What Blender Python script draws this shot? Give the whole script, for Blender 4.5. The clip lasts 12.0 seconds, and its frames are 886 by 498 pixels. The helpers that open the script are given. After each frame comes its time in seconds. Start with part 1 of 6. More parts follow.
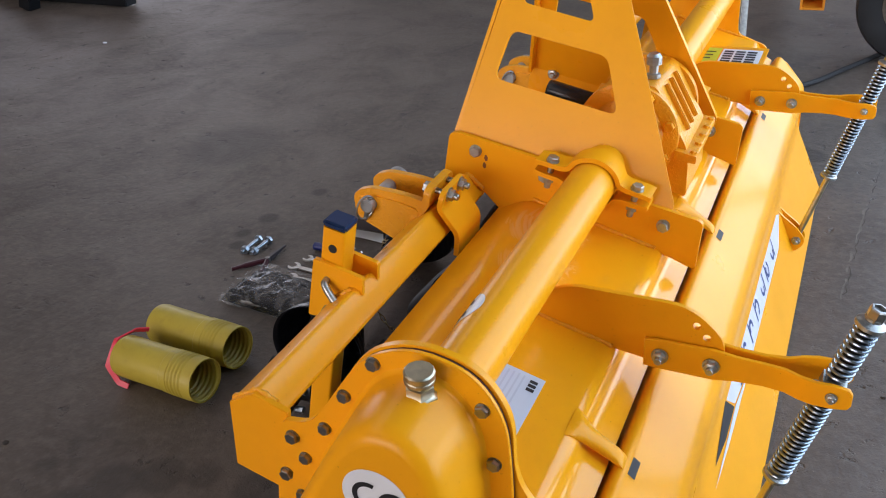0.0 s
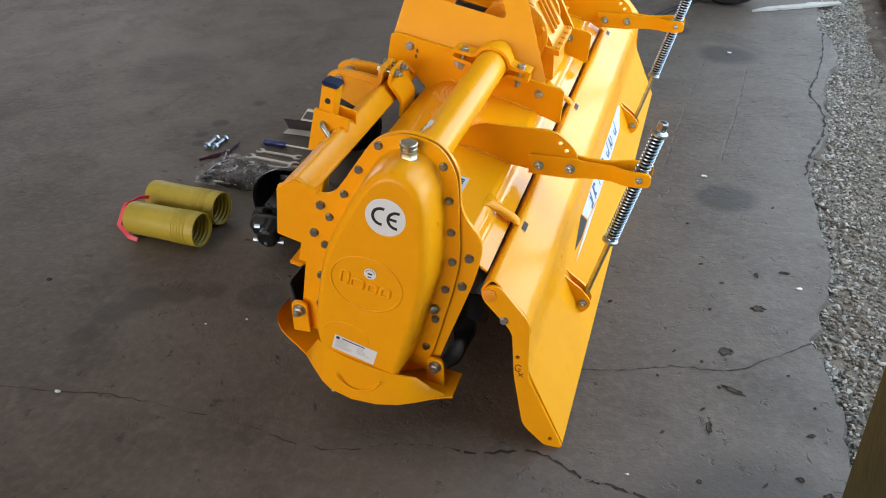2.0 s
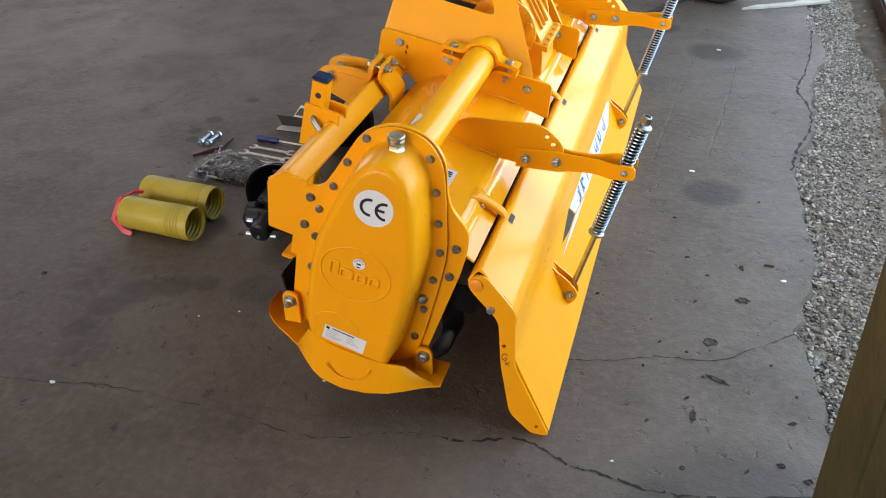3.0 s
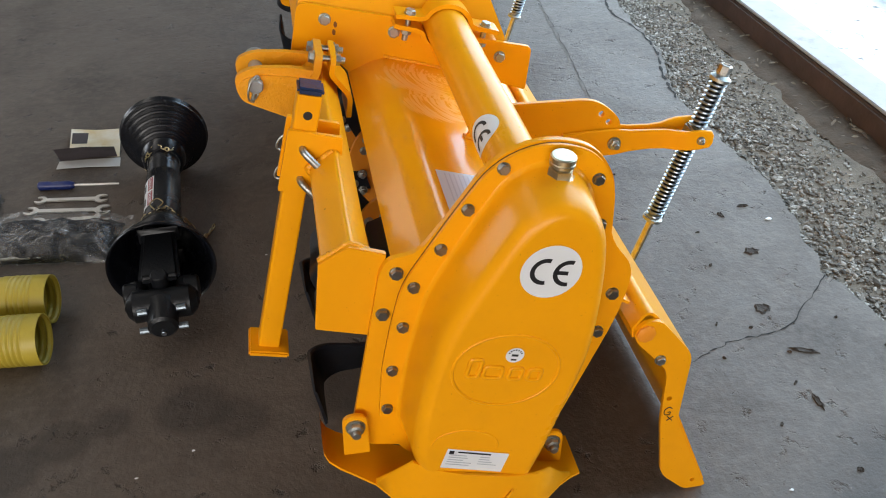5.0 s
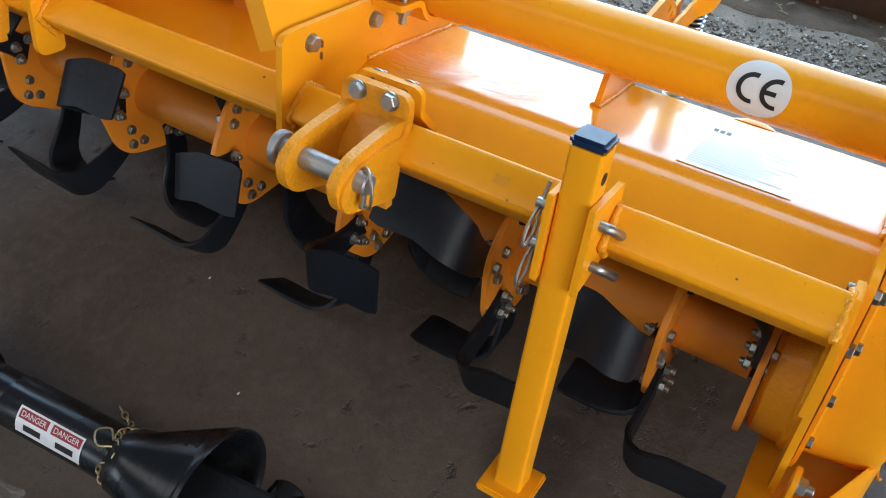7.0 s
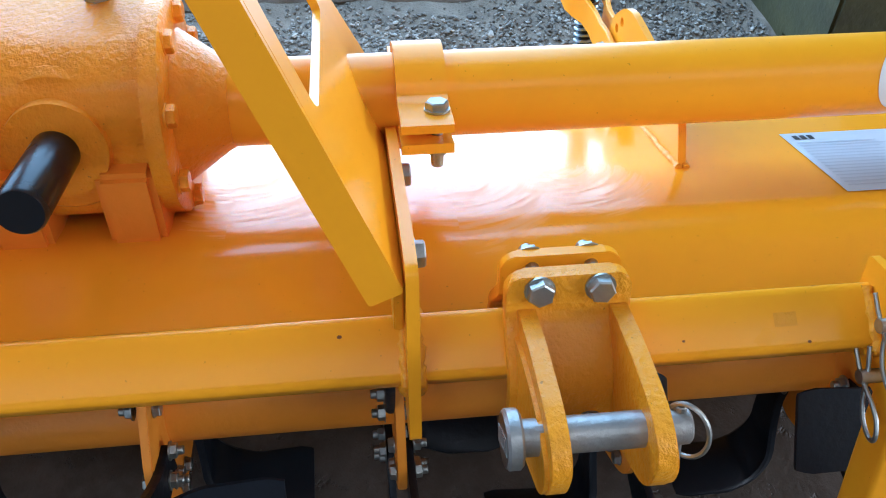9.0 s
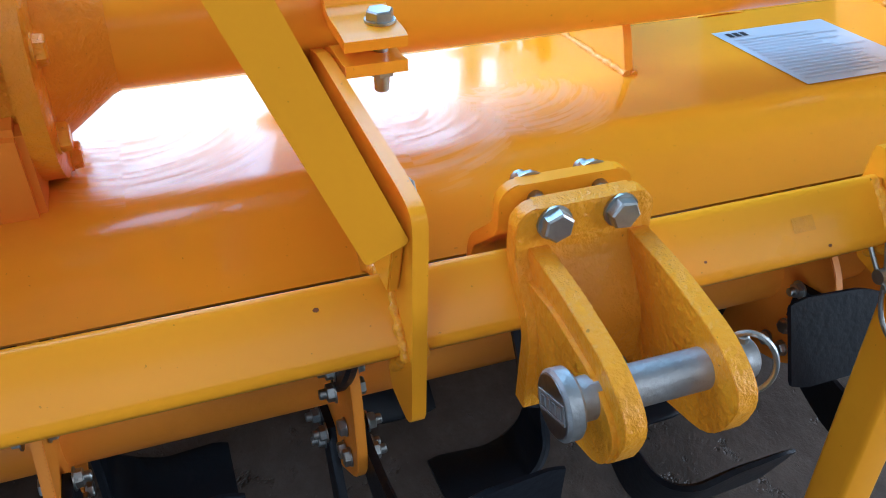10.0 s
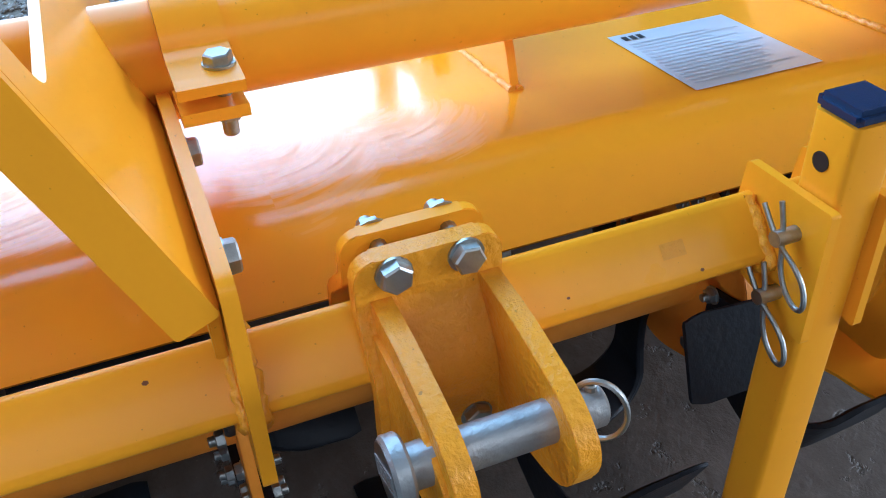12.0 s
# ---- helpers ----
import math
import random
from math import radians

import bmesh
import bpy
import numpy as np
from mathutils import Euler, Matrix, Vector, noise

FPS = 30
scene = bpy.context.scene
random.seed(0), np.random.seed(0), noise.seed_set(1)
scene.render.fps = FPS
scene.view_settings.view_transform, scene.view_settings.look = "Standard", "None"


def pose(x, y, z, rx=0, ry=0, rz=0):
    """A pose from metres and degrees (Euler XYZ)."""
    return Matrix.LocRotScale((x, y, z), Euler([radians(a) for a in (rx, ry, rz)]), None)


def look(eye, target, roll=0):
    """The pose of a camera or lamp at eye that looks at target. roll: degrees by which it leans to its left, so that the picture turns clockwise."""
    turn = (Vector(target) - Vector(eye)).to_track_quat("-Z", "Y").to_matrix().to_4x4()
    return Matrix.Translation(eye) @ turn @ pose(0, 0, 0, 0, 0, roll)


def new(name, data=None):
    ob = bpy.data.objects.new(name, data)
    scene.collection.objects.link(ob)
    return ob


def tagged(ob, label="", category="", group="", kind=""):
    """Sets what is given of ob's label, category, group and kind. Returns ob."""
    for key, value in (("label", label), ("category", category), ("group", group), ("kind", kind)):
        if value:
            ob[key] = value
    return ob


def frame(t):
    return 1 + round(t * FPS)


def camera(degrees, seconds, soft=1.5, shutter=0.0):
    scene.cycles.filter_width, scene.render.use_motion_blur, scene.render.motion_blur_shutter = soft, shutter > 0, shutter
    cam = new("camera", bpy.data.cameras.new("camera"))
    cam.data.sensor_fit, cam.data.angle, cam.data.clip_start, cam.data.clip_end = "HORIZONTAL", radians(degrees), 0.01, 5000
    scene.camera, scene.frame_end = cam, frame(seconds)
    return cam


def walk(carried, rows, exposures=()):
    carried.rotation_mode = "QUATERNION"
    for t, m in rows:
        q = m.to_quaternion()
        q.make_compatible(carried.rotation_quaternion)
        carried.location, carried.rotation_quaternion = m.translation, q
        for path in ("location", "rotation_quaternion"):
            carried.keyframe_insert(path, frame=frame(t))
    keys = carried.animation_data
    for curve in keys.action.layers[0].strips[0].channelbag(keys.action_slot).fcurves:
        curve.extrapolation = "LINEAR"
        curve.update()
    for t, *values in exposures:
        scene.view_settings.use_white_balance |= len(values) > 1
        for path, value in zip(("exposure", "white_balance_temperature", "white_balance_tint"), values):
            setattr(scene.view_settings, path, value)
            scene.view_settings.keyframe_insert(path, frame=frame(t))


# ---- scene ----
cam = camera(53.9, 12.0, soft=1.05)
PATH = [
    (0, (0.018, 0.016, 1.307), (-0.768, 1.572, 0.327), -4.4),
    (0.5, (0.105, -0.221, 1.384), (-0.638, 1.306, 0.329), -4.1),
    (1, (0.109, -0.457, 1.407), (-0.55, 1.101, 0.34), -2.5),
    (1.5, (0.115, -0.702, 1.45), (-0.432, 0.895, 0.378), -1.4),
    (2, (0.163, -0.768, 1.463), (-0.343, 0.841, 0.389), -1.2),
    (2.5, (0.189, -0.793, 1.464), (-0.309, 0.818, 0.39), -1.0),
    (3, (0.193, -0.802, 1.467), (-0.305, 0.809, 0.392), -1.1),
    (3.2, (0.187, -0.8, 1.457), (-0.31, 0.812, 0.382), -1.0),
    (4.8, (-0.591, -0.365, 1.293), (-0.445, 1.278, 0.161), -0.2),
    (5, (-0.696, -0.266, 1.291), (-0.391, 1.329, 0.125), 0.6),
    (5.5, (-1.003, -0.029, 1.27), (-0.252, 1.341, 0.021), 2.0),
    (6, (-1.118, 0.246, 1.216), (-0.144, 1.389, -0.105), 1.5),
    (6.5, (-1.187, 0.511, 1.219), (-0.096, 1.42, -0.189), 1.5),
    (7, (-1.367, 0.782, 1.262), (-0.173, 1.517, -0.164), 0.1),
    (7.5, (-1.386, 1.035, 1.259), (-0.082, 1.509, -0.181), 1.4),
    (7.7, (-1.373, 1.136, 1.282), (-0.064, 1.567, -0.166), -0.4),
    (9.3, (-1.037, 1.52, 1.065), (0.323, 1.177, -0.36), 3.7),
    (9.5, (-1.007, 1.54, 1.031), (0.307, 1.112, -0.414), 5.0),
    (10, (-0.991, 1.582, 1.023), (0.247, 1.014, -0.441), 7.4),
    (10.5, (-0.983, 1.55, 1.034), (0.245, 0.964, -0.432), 7.6),
    (11, (-0.974, 1.483, 1.05), (0.257, 0.9, -0.415), 5.3),
    (11.5, (-0.974, 1.472, 1.042), (0.243, 0.897, -0.437), 4.4),
    (12, (-0.977, 1.473, 1.042), (0.224, 0.897, -0.45), 4.7),
]
walk(cam, [(t, look(eye, target, roll)) for t, eye, target, roll in PATH],
     exposures=[(0, 0.62, 6500, 20), (0.5, 0.74, 6550, 15), (1.0, 0.84, 6600, 11), (1.5, 0.68, 6650, 14), (2.0, 0.80, 6750, 13), (2.5, 0.90, 6750, 15), (4.0, 0.94, 6700, 12), (5.0, 0.96, 6650, 11), (5.5, 0.88, 6650, 12), (6.0, 1.00, 6550, 10), (6.5, 1.20, 6350, 10), (7.0, 1.20, 5950, 8), (7.7, 1.22, 5500, 6), (9.5, 1.30, 5050, 6), (10.5, 1.15, 4850, 4), (12, 1.22, 4950, 6)])

# ---------------------------------------------------------------- light
world = bpy.data.worlds.new("world")
scene.world = world
world.use_nodes = True
wn = world.node_tree.nodes
sky = wn.new("ShaderNodeTexSky")
sky.sky_type = "NISHITA"
sky.sun_disc = False
sky.sun_elevation = radians(56)
sky.sun_rotation = radians(184)
wn["Background"].inputs["Strength"].default_value = 0.12
world.node_tree.links.new(sky.outputs["Color"], wn["Background"].inputs["Color"])

sun = new("sun", bpy.data.lights.new("sun", "SUN"))
sun.data.energy, sun.data.angle, sun.data.color = 4.5, radians(0.5), (1.0, 0.95, 0.87)
sun.matrix_world = look((-0.6, -6, 9), (0, 0, 0))

# daylight of the open long side of the shed
daylight = new("daylight", bpy.data.lights.new("daylight", "AREA"))
daylight.data.shape, daylight.data.size, daylight.data.size_y = "RECTANGLE", 16.0, 2.4
daylight.data.energy, daylight.data.color = 275.0, (0.56, 0.80, 1.0)
daylight.matrix_world = look((1.75, 2.0, 2.55), (-1.0, 2.0, 1.3))

# light thrown in low over the kerb by the sunlit yard
yardlight = new("yard_daylight", bpy.data.lights.new("yard_daylight", "AREA"))
yardlight.data.shape, yardlight.data.size, yardlight.data.size_y = "RECTANGLE", 16.0, 0.94
yardlight.data.energy, yardlight.data.color = 122.0, (0.76, 0.90, 1.0)
yardlight.matrix_world = look((1.75, 2.0, 0.62), (-3.0, 2.0, 0.62))

# fill lamp added in an unseen, made-up end doorway, to brighten the gear cover
end_fill_lamp = new("end_fill", bpy.data.lights.new("end_fill", "AREA"))
end_fill_lamp.data.shape, end_fill_lamp.data.size, end_fill_lamp.data.size_y = "RECTANGLE", 8.0, 2.8
end_fill_lamp.data.energy, end_fill_lamp.data.color = 252.0, (1.0, 0.92, 0.82)
end_fill_lamp.matrix_world = look((-3.9, -6.9, 2.6), (-3.0, 2.0, 0.8))

# daylight of the doorway in the far corner of the long wall
farlight = new("far_daylight", bpy.data.lights.new("far_daylight", "AREA"))
farlight.data.shape, farlight.data.size, farlight.data.size_y = "RECTANGLE", 4.6, 3.0
farlight.data.energy, farlight.data.color = 72.0, (0.95, 0.97, 1.0)
farlight.matrix_world = look((-9.4, 9.2, 2.0), (-4.0, 5.0, 0.4))

# overhead fill lamp added in a made-up roof gap, to lift the floor
roof_fill_lamp = new("roof_fill", bpy.data.lights.new("roof_fill", "AREA"))
roof_fill_lamp.data.shape, roof_fill_lamp.data.size, roof_fill_lamp.data.size_y = "RECTANGLE", 1.9, 13.8
roof_fill_lamp.data.energy, roof_fill_lamp.data.color = 63.0, (1.0, 0.94, 0.86)
roof_fill_lamp.matrix_world = pose(-4.0, 3.0, 5.0)

# ---------------------------------------------------------------- helpers
TX, TZ = -0.374, 0.622          # axis of the main tube
RX, RZ = -0.470, 0.275          # axis of the rotor
V = Vector


def finish(bm, name, material, angle=35, smooth=True):
    bmesh.ops.recalc_face_normals(bm, faces=bm.faces)
    me = bpy.data.meshes.new(name)
    bm.to_mesh(me)
    bm.free()
    me.materials.append(material)
    if smooth:
        me.polygons.foreach_set("use_smooth", [True] * len(me.polygons))
        me.set_sharp_from_angle(angle=radians(angle))
    return me


def part(name, bm, material, parent=None, label="", angle=35):
    ob = new(name, finish(bm, name, material, angle))
    if parent is not None:
        ob.parent = parent
    if label:
        ob["label"] = label
    return ob


def again(name, me, parent, m, label=""):
    ob = new(name, me)
    ob.parent = parent
    ob.matrix_basis = m
    if label:
        ob["label"] = label
    return ob


def thing(name, label, category, group="", at=(0, 0, 0)):
    ob = new(name)
    ob.location = at
    ob.empty_display_size = 0.05
    return tagged(ob, label, category, group)


def along(p, d, up=(0, 0, 1)):
    """Matrix at p whose z axis runs along d."""
    z = V(d).normalized()
    u = V(up)
    if abs(z.dot(u)) > 0.99:
        u = V((0, 1, 0))
    x = u.cross(z).normalized()
    y = z.cross(x)
    return Matrix.Translation(V(p)) @ Matrix((x, y, z)).transposed().to_4x4()


def sharp_bevel(bm, width, segments=2, least=0.5):
    bm.normal_update()
    edges = [e for e in bm.edges if len(e.link_faces) == 2 and e.calc_face_angle(0) > least]
    if edges and width > 0:
        bmesh.ops.bevel(bm, geom=edges, offset=width, segments=segments, affect="EDGES", clamp_overlap=True)


def rounded(points, radius, steps=5):
    """A closed 2D outline with its corners rounded; radius one number or one a corner."""
    out, n = [], len(points)
    for i, p in enumerate(points):
        r = radius[i] if isinstance(radius, (list, tuple)) else radius
        p, a, b = V(p), V(points[i - 1]), V(points[(i + 1) % n])
        if r <= 0:
            out.append(p)
            continue
        d = min(r, (a - p).length * 0.48, (b - p).length * 0.48)
        p0, p1 = p + (a - p).normalized() * d, p + (b - p).normalized() * d
        for k in range(steps + 1):
            t = k / steps
            out.append(p0 * (1 - t) ** 2 + p * 2 * t * (1 - t) + p1 * t ** 2)
    return out


def circle(x, y, r, n=20):
    return [V((x + r * math.cos(2 * math.pi * k / n), y + r * math.sin(2 * math.pi * k / n))) for k in range(n)]


def plate(outer, thick, holes=(), bevel=0.0012, segments=2):
    """A flat plate in the local xy plane, z from 0 to thick."""
    bm = bmesh.new()
    edges = []
    for loop in (outer, *holes):
        vs = [bm.verts.new((p[0], p[1], 0)) for p in loop]
        edges += [bm.edges.new((vs[k], vs[(k + 1) % len(vs)])) for k in range(len(vs))]
    bmesh.ops.triangle_fill(bm, use_beauty=True, use_dissolve=False, edges=edges)
    grown = bmesh.ops.extrude_face_region(bm, geom=bm.faces[:])
    bmesh.ops.translate(bm, verts=[v for v in grown["geom"] if isinstance(v, bmesh.types.BMVert)], vec=(0, 0, thick))
    bmesh.ops.recalc_face_normals(bm, faces=bm.faces)
    sharp_bevel(bm, bevel, segments)
    return bm


def xz(y):
    """Local x, y, z to world x, z, y: for plates that stand across the machine."""
    return Matrix(((1, 0, 0, 0), (0, 0, 1, y), (0, 1, 0, 0), (0, 0, 0, 1)))


def moved(bm, m):
    bmesh.ops.transform(bm, matrix=m, verts=bm.verts)
    return bm


def cross_plate(outer, y0, y1, holes=(), bevel=0.0012):
    return moved(plate(outer, y1 - y0, holes, bevel), xz(y0))


def join(*parts):
    bm = bmesh.new()
    for b in parts:
        me = bpy.data.meshes.new("tmp")
        b.to_mesh(me)
        b.free()
        bm.from_mesh(me)
        bpy.data.meshes.remove(me)
    return bm


def loft(rings, closed=True, caps=True):
    bm = bmesh.new()
    vs = [[bm.verts.new(p) for p in ring] for ring in rings]
    n = len(rings[0])
    for a, b in zip(vs, vs[1:]):
        for k in range(n if closed else n - 1):
            bm.faces.new((a[k], a[(k + 1) % n], b[(k + 1) % n], b[k]))
    if caps:
        bm.faces.new(vs[0])
        bm.faces.new(vs[-1])
    return bm


def lathe(profile, m=Matrix(), n=32, caps=True):
    """Profile of (radius, height) turned about local z."""
    rings = [[m @ V((r * math.cos(2 * math.pi * k / n), r * math.sin(2 * math.pi * k / n), h)) for k in range(n)] for r, h in profile]
    return loft(rings, True, caps)


def rod(p0, p1, r, n=20, bevel=0.001):
    d = V(p1) - V(p0)
    h = d.length
    return lathe([(r - bevel, 0), (r, bevel), (r, h - bevel), (r - bevel, h)], along(p0, d), n)


def pipe(p0, p1, r, wall, n=32):
    d = V(p1) - V(p0)
    h = d.length
    bm = lathe([(r, 0), (r, h), (r - wall, h), (r - wall, 0), (r, 0)], along(p0, d), n, False)
    bmesh.ops.remove_doubles(bm, verts=bm.verts, dist=1e-6)
    return bm


def sweep(points, r, n=8, closed=False, caps=True):
    """A round bar bent along points."""
    pts = [V(p) for p in points]
    rings, x = [], None
    m = len(pts)
    for k, p in enumerate(pts):
        a = pts[k - 1] if k or closed else p
        b = pts[(k + 1) % m] if k < m - 1 or closed else p
        t = (b - a).normalized()
        if x is None:
            x = t.orthogonal().normalized()
        x = (x - t * x.dot(t)).normalized()
        y = t.cross(x)
        rr = r[k] if isinstance(r, (list, tuple)) else r
        rings.append([p + (x * math.cos(2 * math.pi * j / n) + y * math.sin(2 * math.pi * j / n)) * rr for j in range(n)])
    if closed:
        rings.append(rings[0])
    bm = loft(rings, True, caps and not closed)
    if closed:
        bmesh.ops.remove_doubles(bm, verts=bm.verts, dist=1e-6)
    return bm


def smooth_path(points, per=6):
    """Catmull-Rom through points."""
    pts = [V(p) for p in points]
    pts = [pts[0] * 2 - pts[1]] + pts + [pts[-1] * 2 - pts[-2]]
    out = []
    for k in range(1, len(pts) - 2):
        a, b, c, d = pts[k - 1:k + 3]
        for j in range(per):
            t = j / per
            out.append(0.5 * (2 * b + (c - a) * t + (2 * a - 5 * b + 4 * c - d) * t * t + (3 * b - a - 3 * c + d) * t ** 3))
    out.append(pts[-2])
    return out


def block(sx, sy, sz, m=Matrix(), bevel=0.002, segments=2):
    bm = bmesh.new()
    bmesh.ops.create_cube(bm, size=1)
    bmesh.ops.scale(bm, vec=(sx, sy, sz), verts=bm.verts)
    sharp_bevel(bm, bevel, segments)
    return moved(bm, m)


def square_tube(p0, p1, side, wall, turn=0.0, radius=0.004):
    """A hollow square section from p0 to p1, turned by degrees about its length."""
    d = V(p1) - V(p0)
    m = along(p0, d) @ Matrix.Rotation(radians(turn), 4, "Z")
    def ring(s, r, h):
        return [m @ V((p.x, p.y, h)) for p in rounded([(-s, -s), (s, -s), (s, s), (-s, s)], r, 3)]
    h, s = d.length, side / 2
    bm = loft([ring(s, radius, 0), ring(s, radius, h), ring(s - wall, radius * 0.6, h), ring(s - wall, radius * 0.6, 0), ring(s, radius, 0)], True, False)
    bmesh.ops.remove_doubles(bm, verts=bm.verts, dist=1e-6)
    return bm


def sheet(profile, y0, y1, thick, bevel=0.0008):
    """A bent sheet: a line in the xz plane with thickness, drawn along y."""
    pts = [V((p[0], p[1])) for p in profile]
    left, right = [], []
    for k, p in enumerate(pts):
        a, b = pts[max(k - 1, 0)], pts[min(k + 1, len(pts) - 1)]
        t = (b - a).normalized()
        nrm = V((-t.y, t.x)) * thick / 2
        left.append(p + nrm)
        right.append(p - nrm)
    ring = left + right[::-1]
    bm = loft([[V((p.x, y, p.y)) for p in ring] for y in (y0, y1)], True, False)
    n, bm_v = len(ring), None
    bm.verts.ensure_lookup_table()
    m = len(pts)
    for off in (0, n):
        for k in range(m - 1):
            bm.faces.new([bm.verts[off + i] for i in (k, k + 1, n - 2 - k, n - 1 - k)])
    return bm


def bend(points, radius, steps=6):
    """An open 2D line with its inner corners rounded."""
    out = [V(points[0])]
    for k in range(1, len(points) - 1):
        p, a, b = V(points[k]), V(points[k - 1]), V(points[k + 1])
        d = min(radius, (a - p).length * 0.48, (b - p).length * 0.48)
        p0, p1 = p + (a - p).normalized() * d, p + (b - p).normalized() * d
        for j in range(steps + 1):
            t = j / steps
            out.append(p0 * (1 - t) ** 2 + p * 2 * t * (1 - t) + p1 * t ** 2)
    out.append(V(points[-1]))
    return out


# ---------------------------------------------------------------- materials
def material(name, base, rough=0.5, metal=0.0, vary=0.12, scale=6.0, grain=90.0, bump=0.05, coat=0.0, tint=None, spec=0.5, dirt=0.0, dirt_colour=(0.06, 0.045, 0.03), rough_vary=0.08, speck=0.0):
    """A surface with variation at two scales, fine relief and optional dirt."""
    mat = bpy.data.materials.new(name)
    mat.use_nodes = True
    nt = mat.node_tree
    n, l = nt.nodes, nt.links
    b = n["Principled BSDF"]
    tc = n.new("ShaderNodeTexCoord")
    def tex(s, detail, r=0.55):
        t = n.new("ShaderNodeTexNoise")
        t.inputs["Scale"].default_value, t.inputs["Detail"].default_value, t.inputs["Roughness"].default_value = s, detail, r
        l.new(tc.outputs["Object"], t.inputs["Vector"])
        return t
    big, fine = tex(scale, 5), tex(grain, 4)
    mix = n.new("ShaderNodeMix")
    mix.data_type = "RGBA"
    other = tint or tuple(c * (1 - vary) for c in base)
    mix.inputs["A"].default_value, mix.inputs["B"].default_value = (*base, 1), (*other, 1)
    ramp = n.new("ShaderNodeValToRGB")
    ramp.color_ramp.elements[0].position, ramp.color_ramp.elements[1].position = 0.35, 0.7
    l.new(big.outputs["Fac"], ramp.inputs["Fac"])
    l.new(ramp.outputs["Color"], mix.inputs["Factor"])
    colour = mix.outputs["Result"]
    if dirt > 0:
        dt = tex(scale * 2.3, 8, 0.7)
        dr = n.new("ShaderNodeValToRGB")
        dr.color_ramp.elements[0].position, dr.color_ramp.elements[1].position = 0.56, 0.78
        dr.color_ramp.elements[1].color = (dirt, dirt, dirt, 1)
        l.new(dt.outputs["Fac"], dr.inputs["Fac"])
        dm = n.new("ShaderNodeMix")
        dm.data_type = "RGBA"
        dm.inputs["B"].default_value = (*dirt_colour, 1)
        l.new(dr.outputs["Color"], dm.inputs["Factor"])
        l.new(colour, dm.inputs["A"])
        colour = dm.outputs["Result"]
    if speck > 0:
        st, sr, sm = tex(230, 2, 0.5), n.new("ShaderNodeValToRGB"), n.new("ShaderNodeMix")
        sr.color_ramp.elements[0].position, sr.color_ramp.elements[1].position = 0.735, 0.76
        sr.color_ramp.elements[1].color = (speck, speck, speck, 1)
        l.new(st.outputs["Fac"], sr.inputs["Fac"])
        sm.data_type = "RGBA"
        sm.inputs["B"].default_value = (0.16, 0.05, 0.012, 1)
        l.new(sr.outputs["Color"], sm.inputs["Factor"])
        l.new(colour, sm.inputs["A"])
        colour = sm.outputs["Result"]
    l.new(colour, b.inputs["Base Color"])
    rr = n.new("ShaderNodeMapRange")
    rr.inputs["To Min"].default_value, rr.inputs["To Max"].default_value = max(rough - rough_vary, 0.02), min(rough + rough_vary, 1)
    l.new(big.outputs["Fac"], rr.inputs["Value"])
    l.new(rr.outputs["Result"], b.inputs["Roughness"])
    b.inputs["Metallic"].default_value = metal
    b.inputs["Coat Weight"].default_value = coat
    b.inputs["Coat Roughness"].default_value = 0.16
    b.inputs["Specular IOR Level"].default_value = spec
    if bump:
        bp = n.new("ShaderNodeBump")
        bp.inputs["Strength"].default_value, bp.inputs["Distance"].default_value = bump, 0.004
        l.new(fine.outputs["Fac"], bp.inputs["Height"])
        l.new(bp.outputs["Normal"], b.inputs["Normal"])
    return mat


PAINT = material("yellow_paint", (0.90, 0.364, 0.005), 0.30, 0, 0.07, 5, 60, 0.015, coat=0.07, spec=0.20, speck=0.35, dirt=0.12, dirt_colour=(0.5, 0.2, 0.02))
PAINT_CAST = material("yellow_cast_paint", (0.86, 0.345, 0.006), 0.40, 0, 0.1, 9, 170, 0.70, coat=0.2, spec=0.3, speck=0.5, dirt=0.3, dirt_colour=(0.4, 0.14, 0.02))
PAINT_PALE = material("orange_primer_paint", (0.84, 0.285, 0.015), 0.48, 0, 0.1, 9, 120, 0.15, dirt=0.2, dirt_colour=(0.5, 0.16, 0.02))
BLACK = material("black_paint", (0.009, 0.010, 0.012), 0.36, 0, 0.3, 12, 140, 0.2, spec=0.3)
BLADE = material("blade_black_paint", (0.009, 0.011, 0.016), 0.42, 0, 0.3, 14, 120, 0.15, spec=0.28, dirt=0.5, dirt_colour=(0.022, 0.022, 0.027))
PLASTIC = material("black_plastic", (0.006, 0.007, 0.010), 0.26, 0, 0.2, 10, 200, 0.05, spec=0.42)
RUBBER = material("rubber", (0.014, 0.014, 0.015), 0.7, 0, 0.3, 10, 60, 0.3)
STEEL = material("zinc_steel", (0.46, 0.47, 0.45), 0.42, 1.0, 0.35, 60, 300, 0.14, dirt=0.5, dirt_colour=(0.2, 0.19, 0.17))
STEEL_DARK = material("dark_bolt_steel", (0.33, 0.32, 0.30), 0.32, 1.0, 0.3, 50, 300, 0.1)
BRASSY = material("yellow_zinc", (0.62, 0.57, 0.42), 0.36, 1.0, 0.3, 60, 200, 0.05)
SPRING = material("bright_spring_zinc", (0.40, 0.47, 0.54), 0.30, 1.0, 0.2, 30, 200, 0.05)
PIN_GREY = material("grey_pin_zinc", (0.42, 0.42, 0.41), 0.45, 0.75, 0.2, 50, 220, 0.2, dirt=0.5, dirt_colour=(0.22, 0.19, 0.16))
GASKET = material("gasket", (0.10, 0.03, 0.012), 0.7)
WHITE = material("white_label", (0.74, 0.75, 0.77), 0.35, 0, 0.04, 8, 80, 0.0)
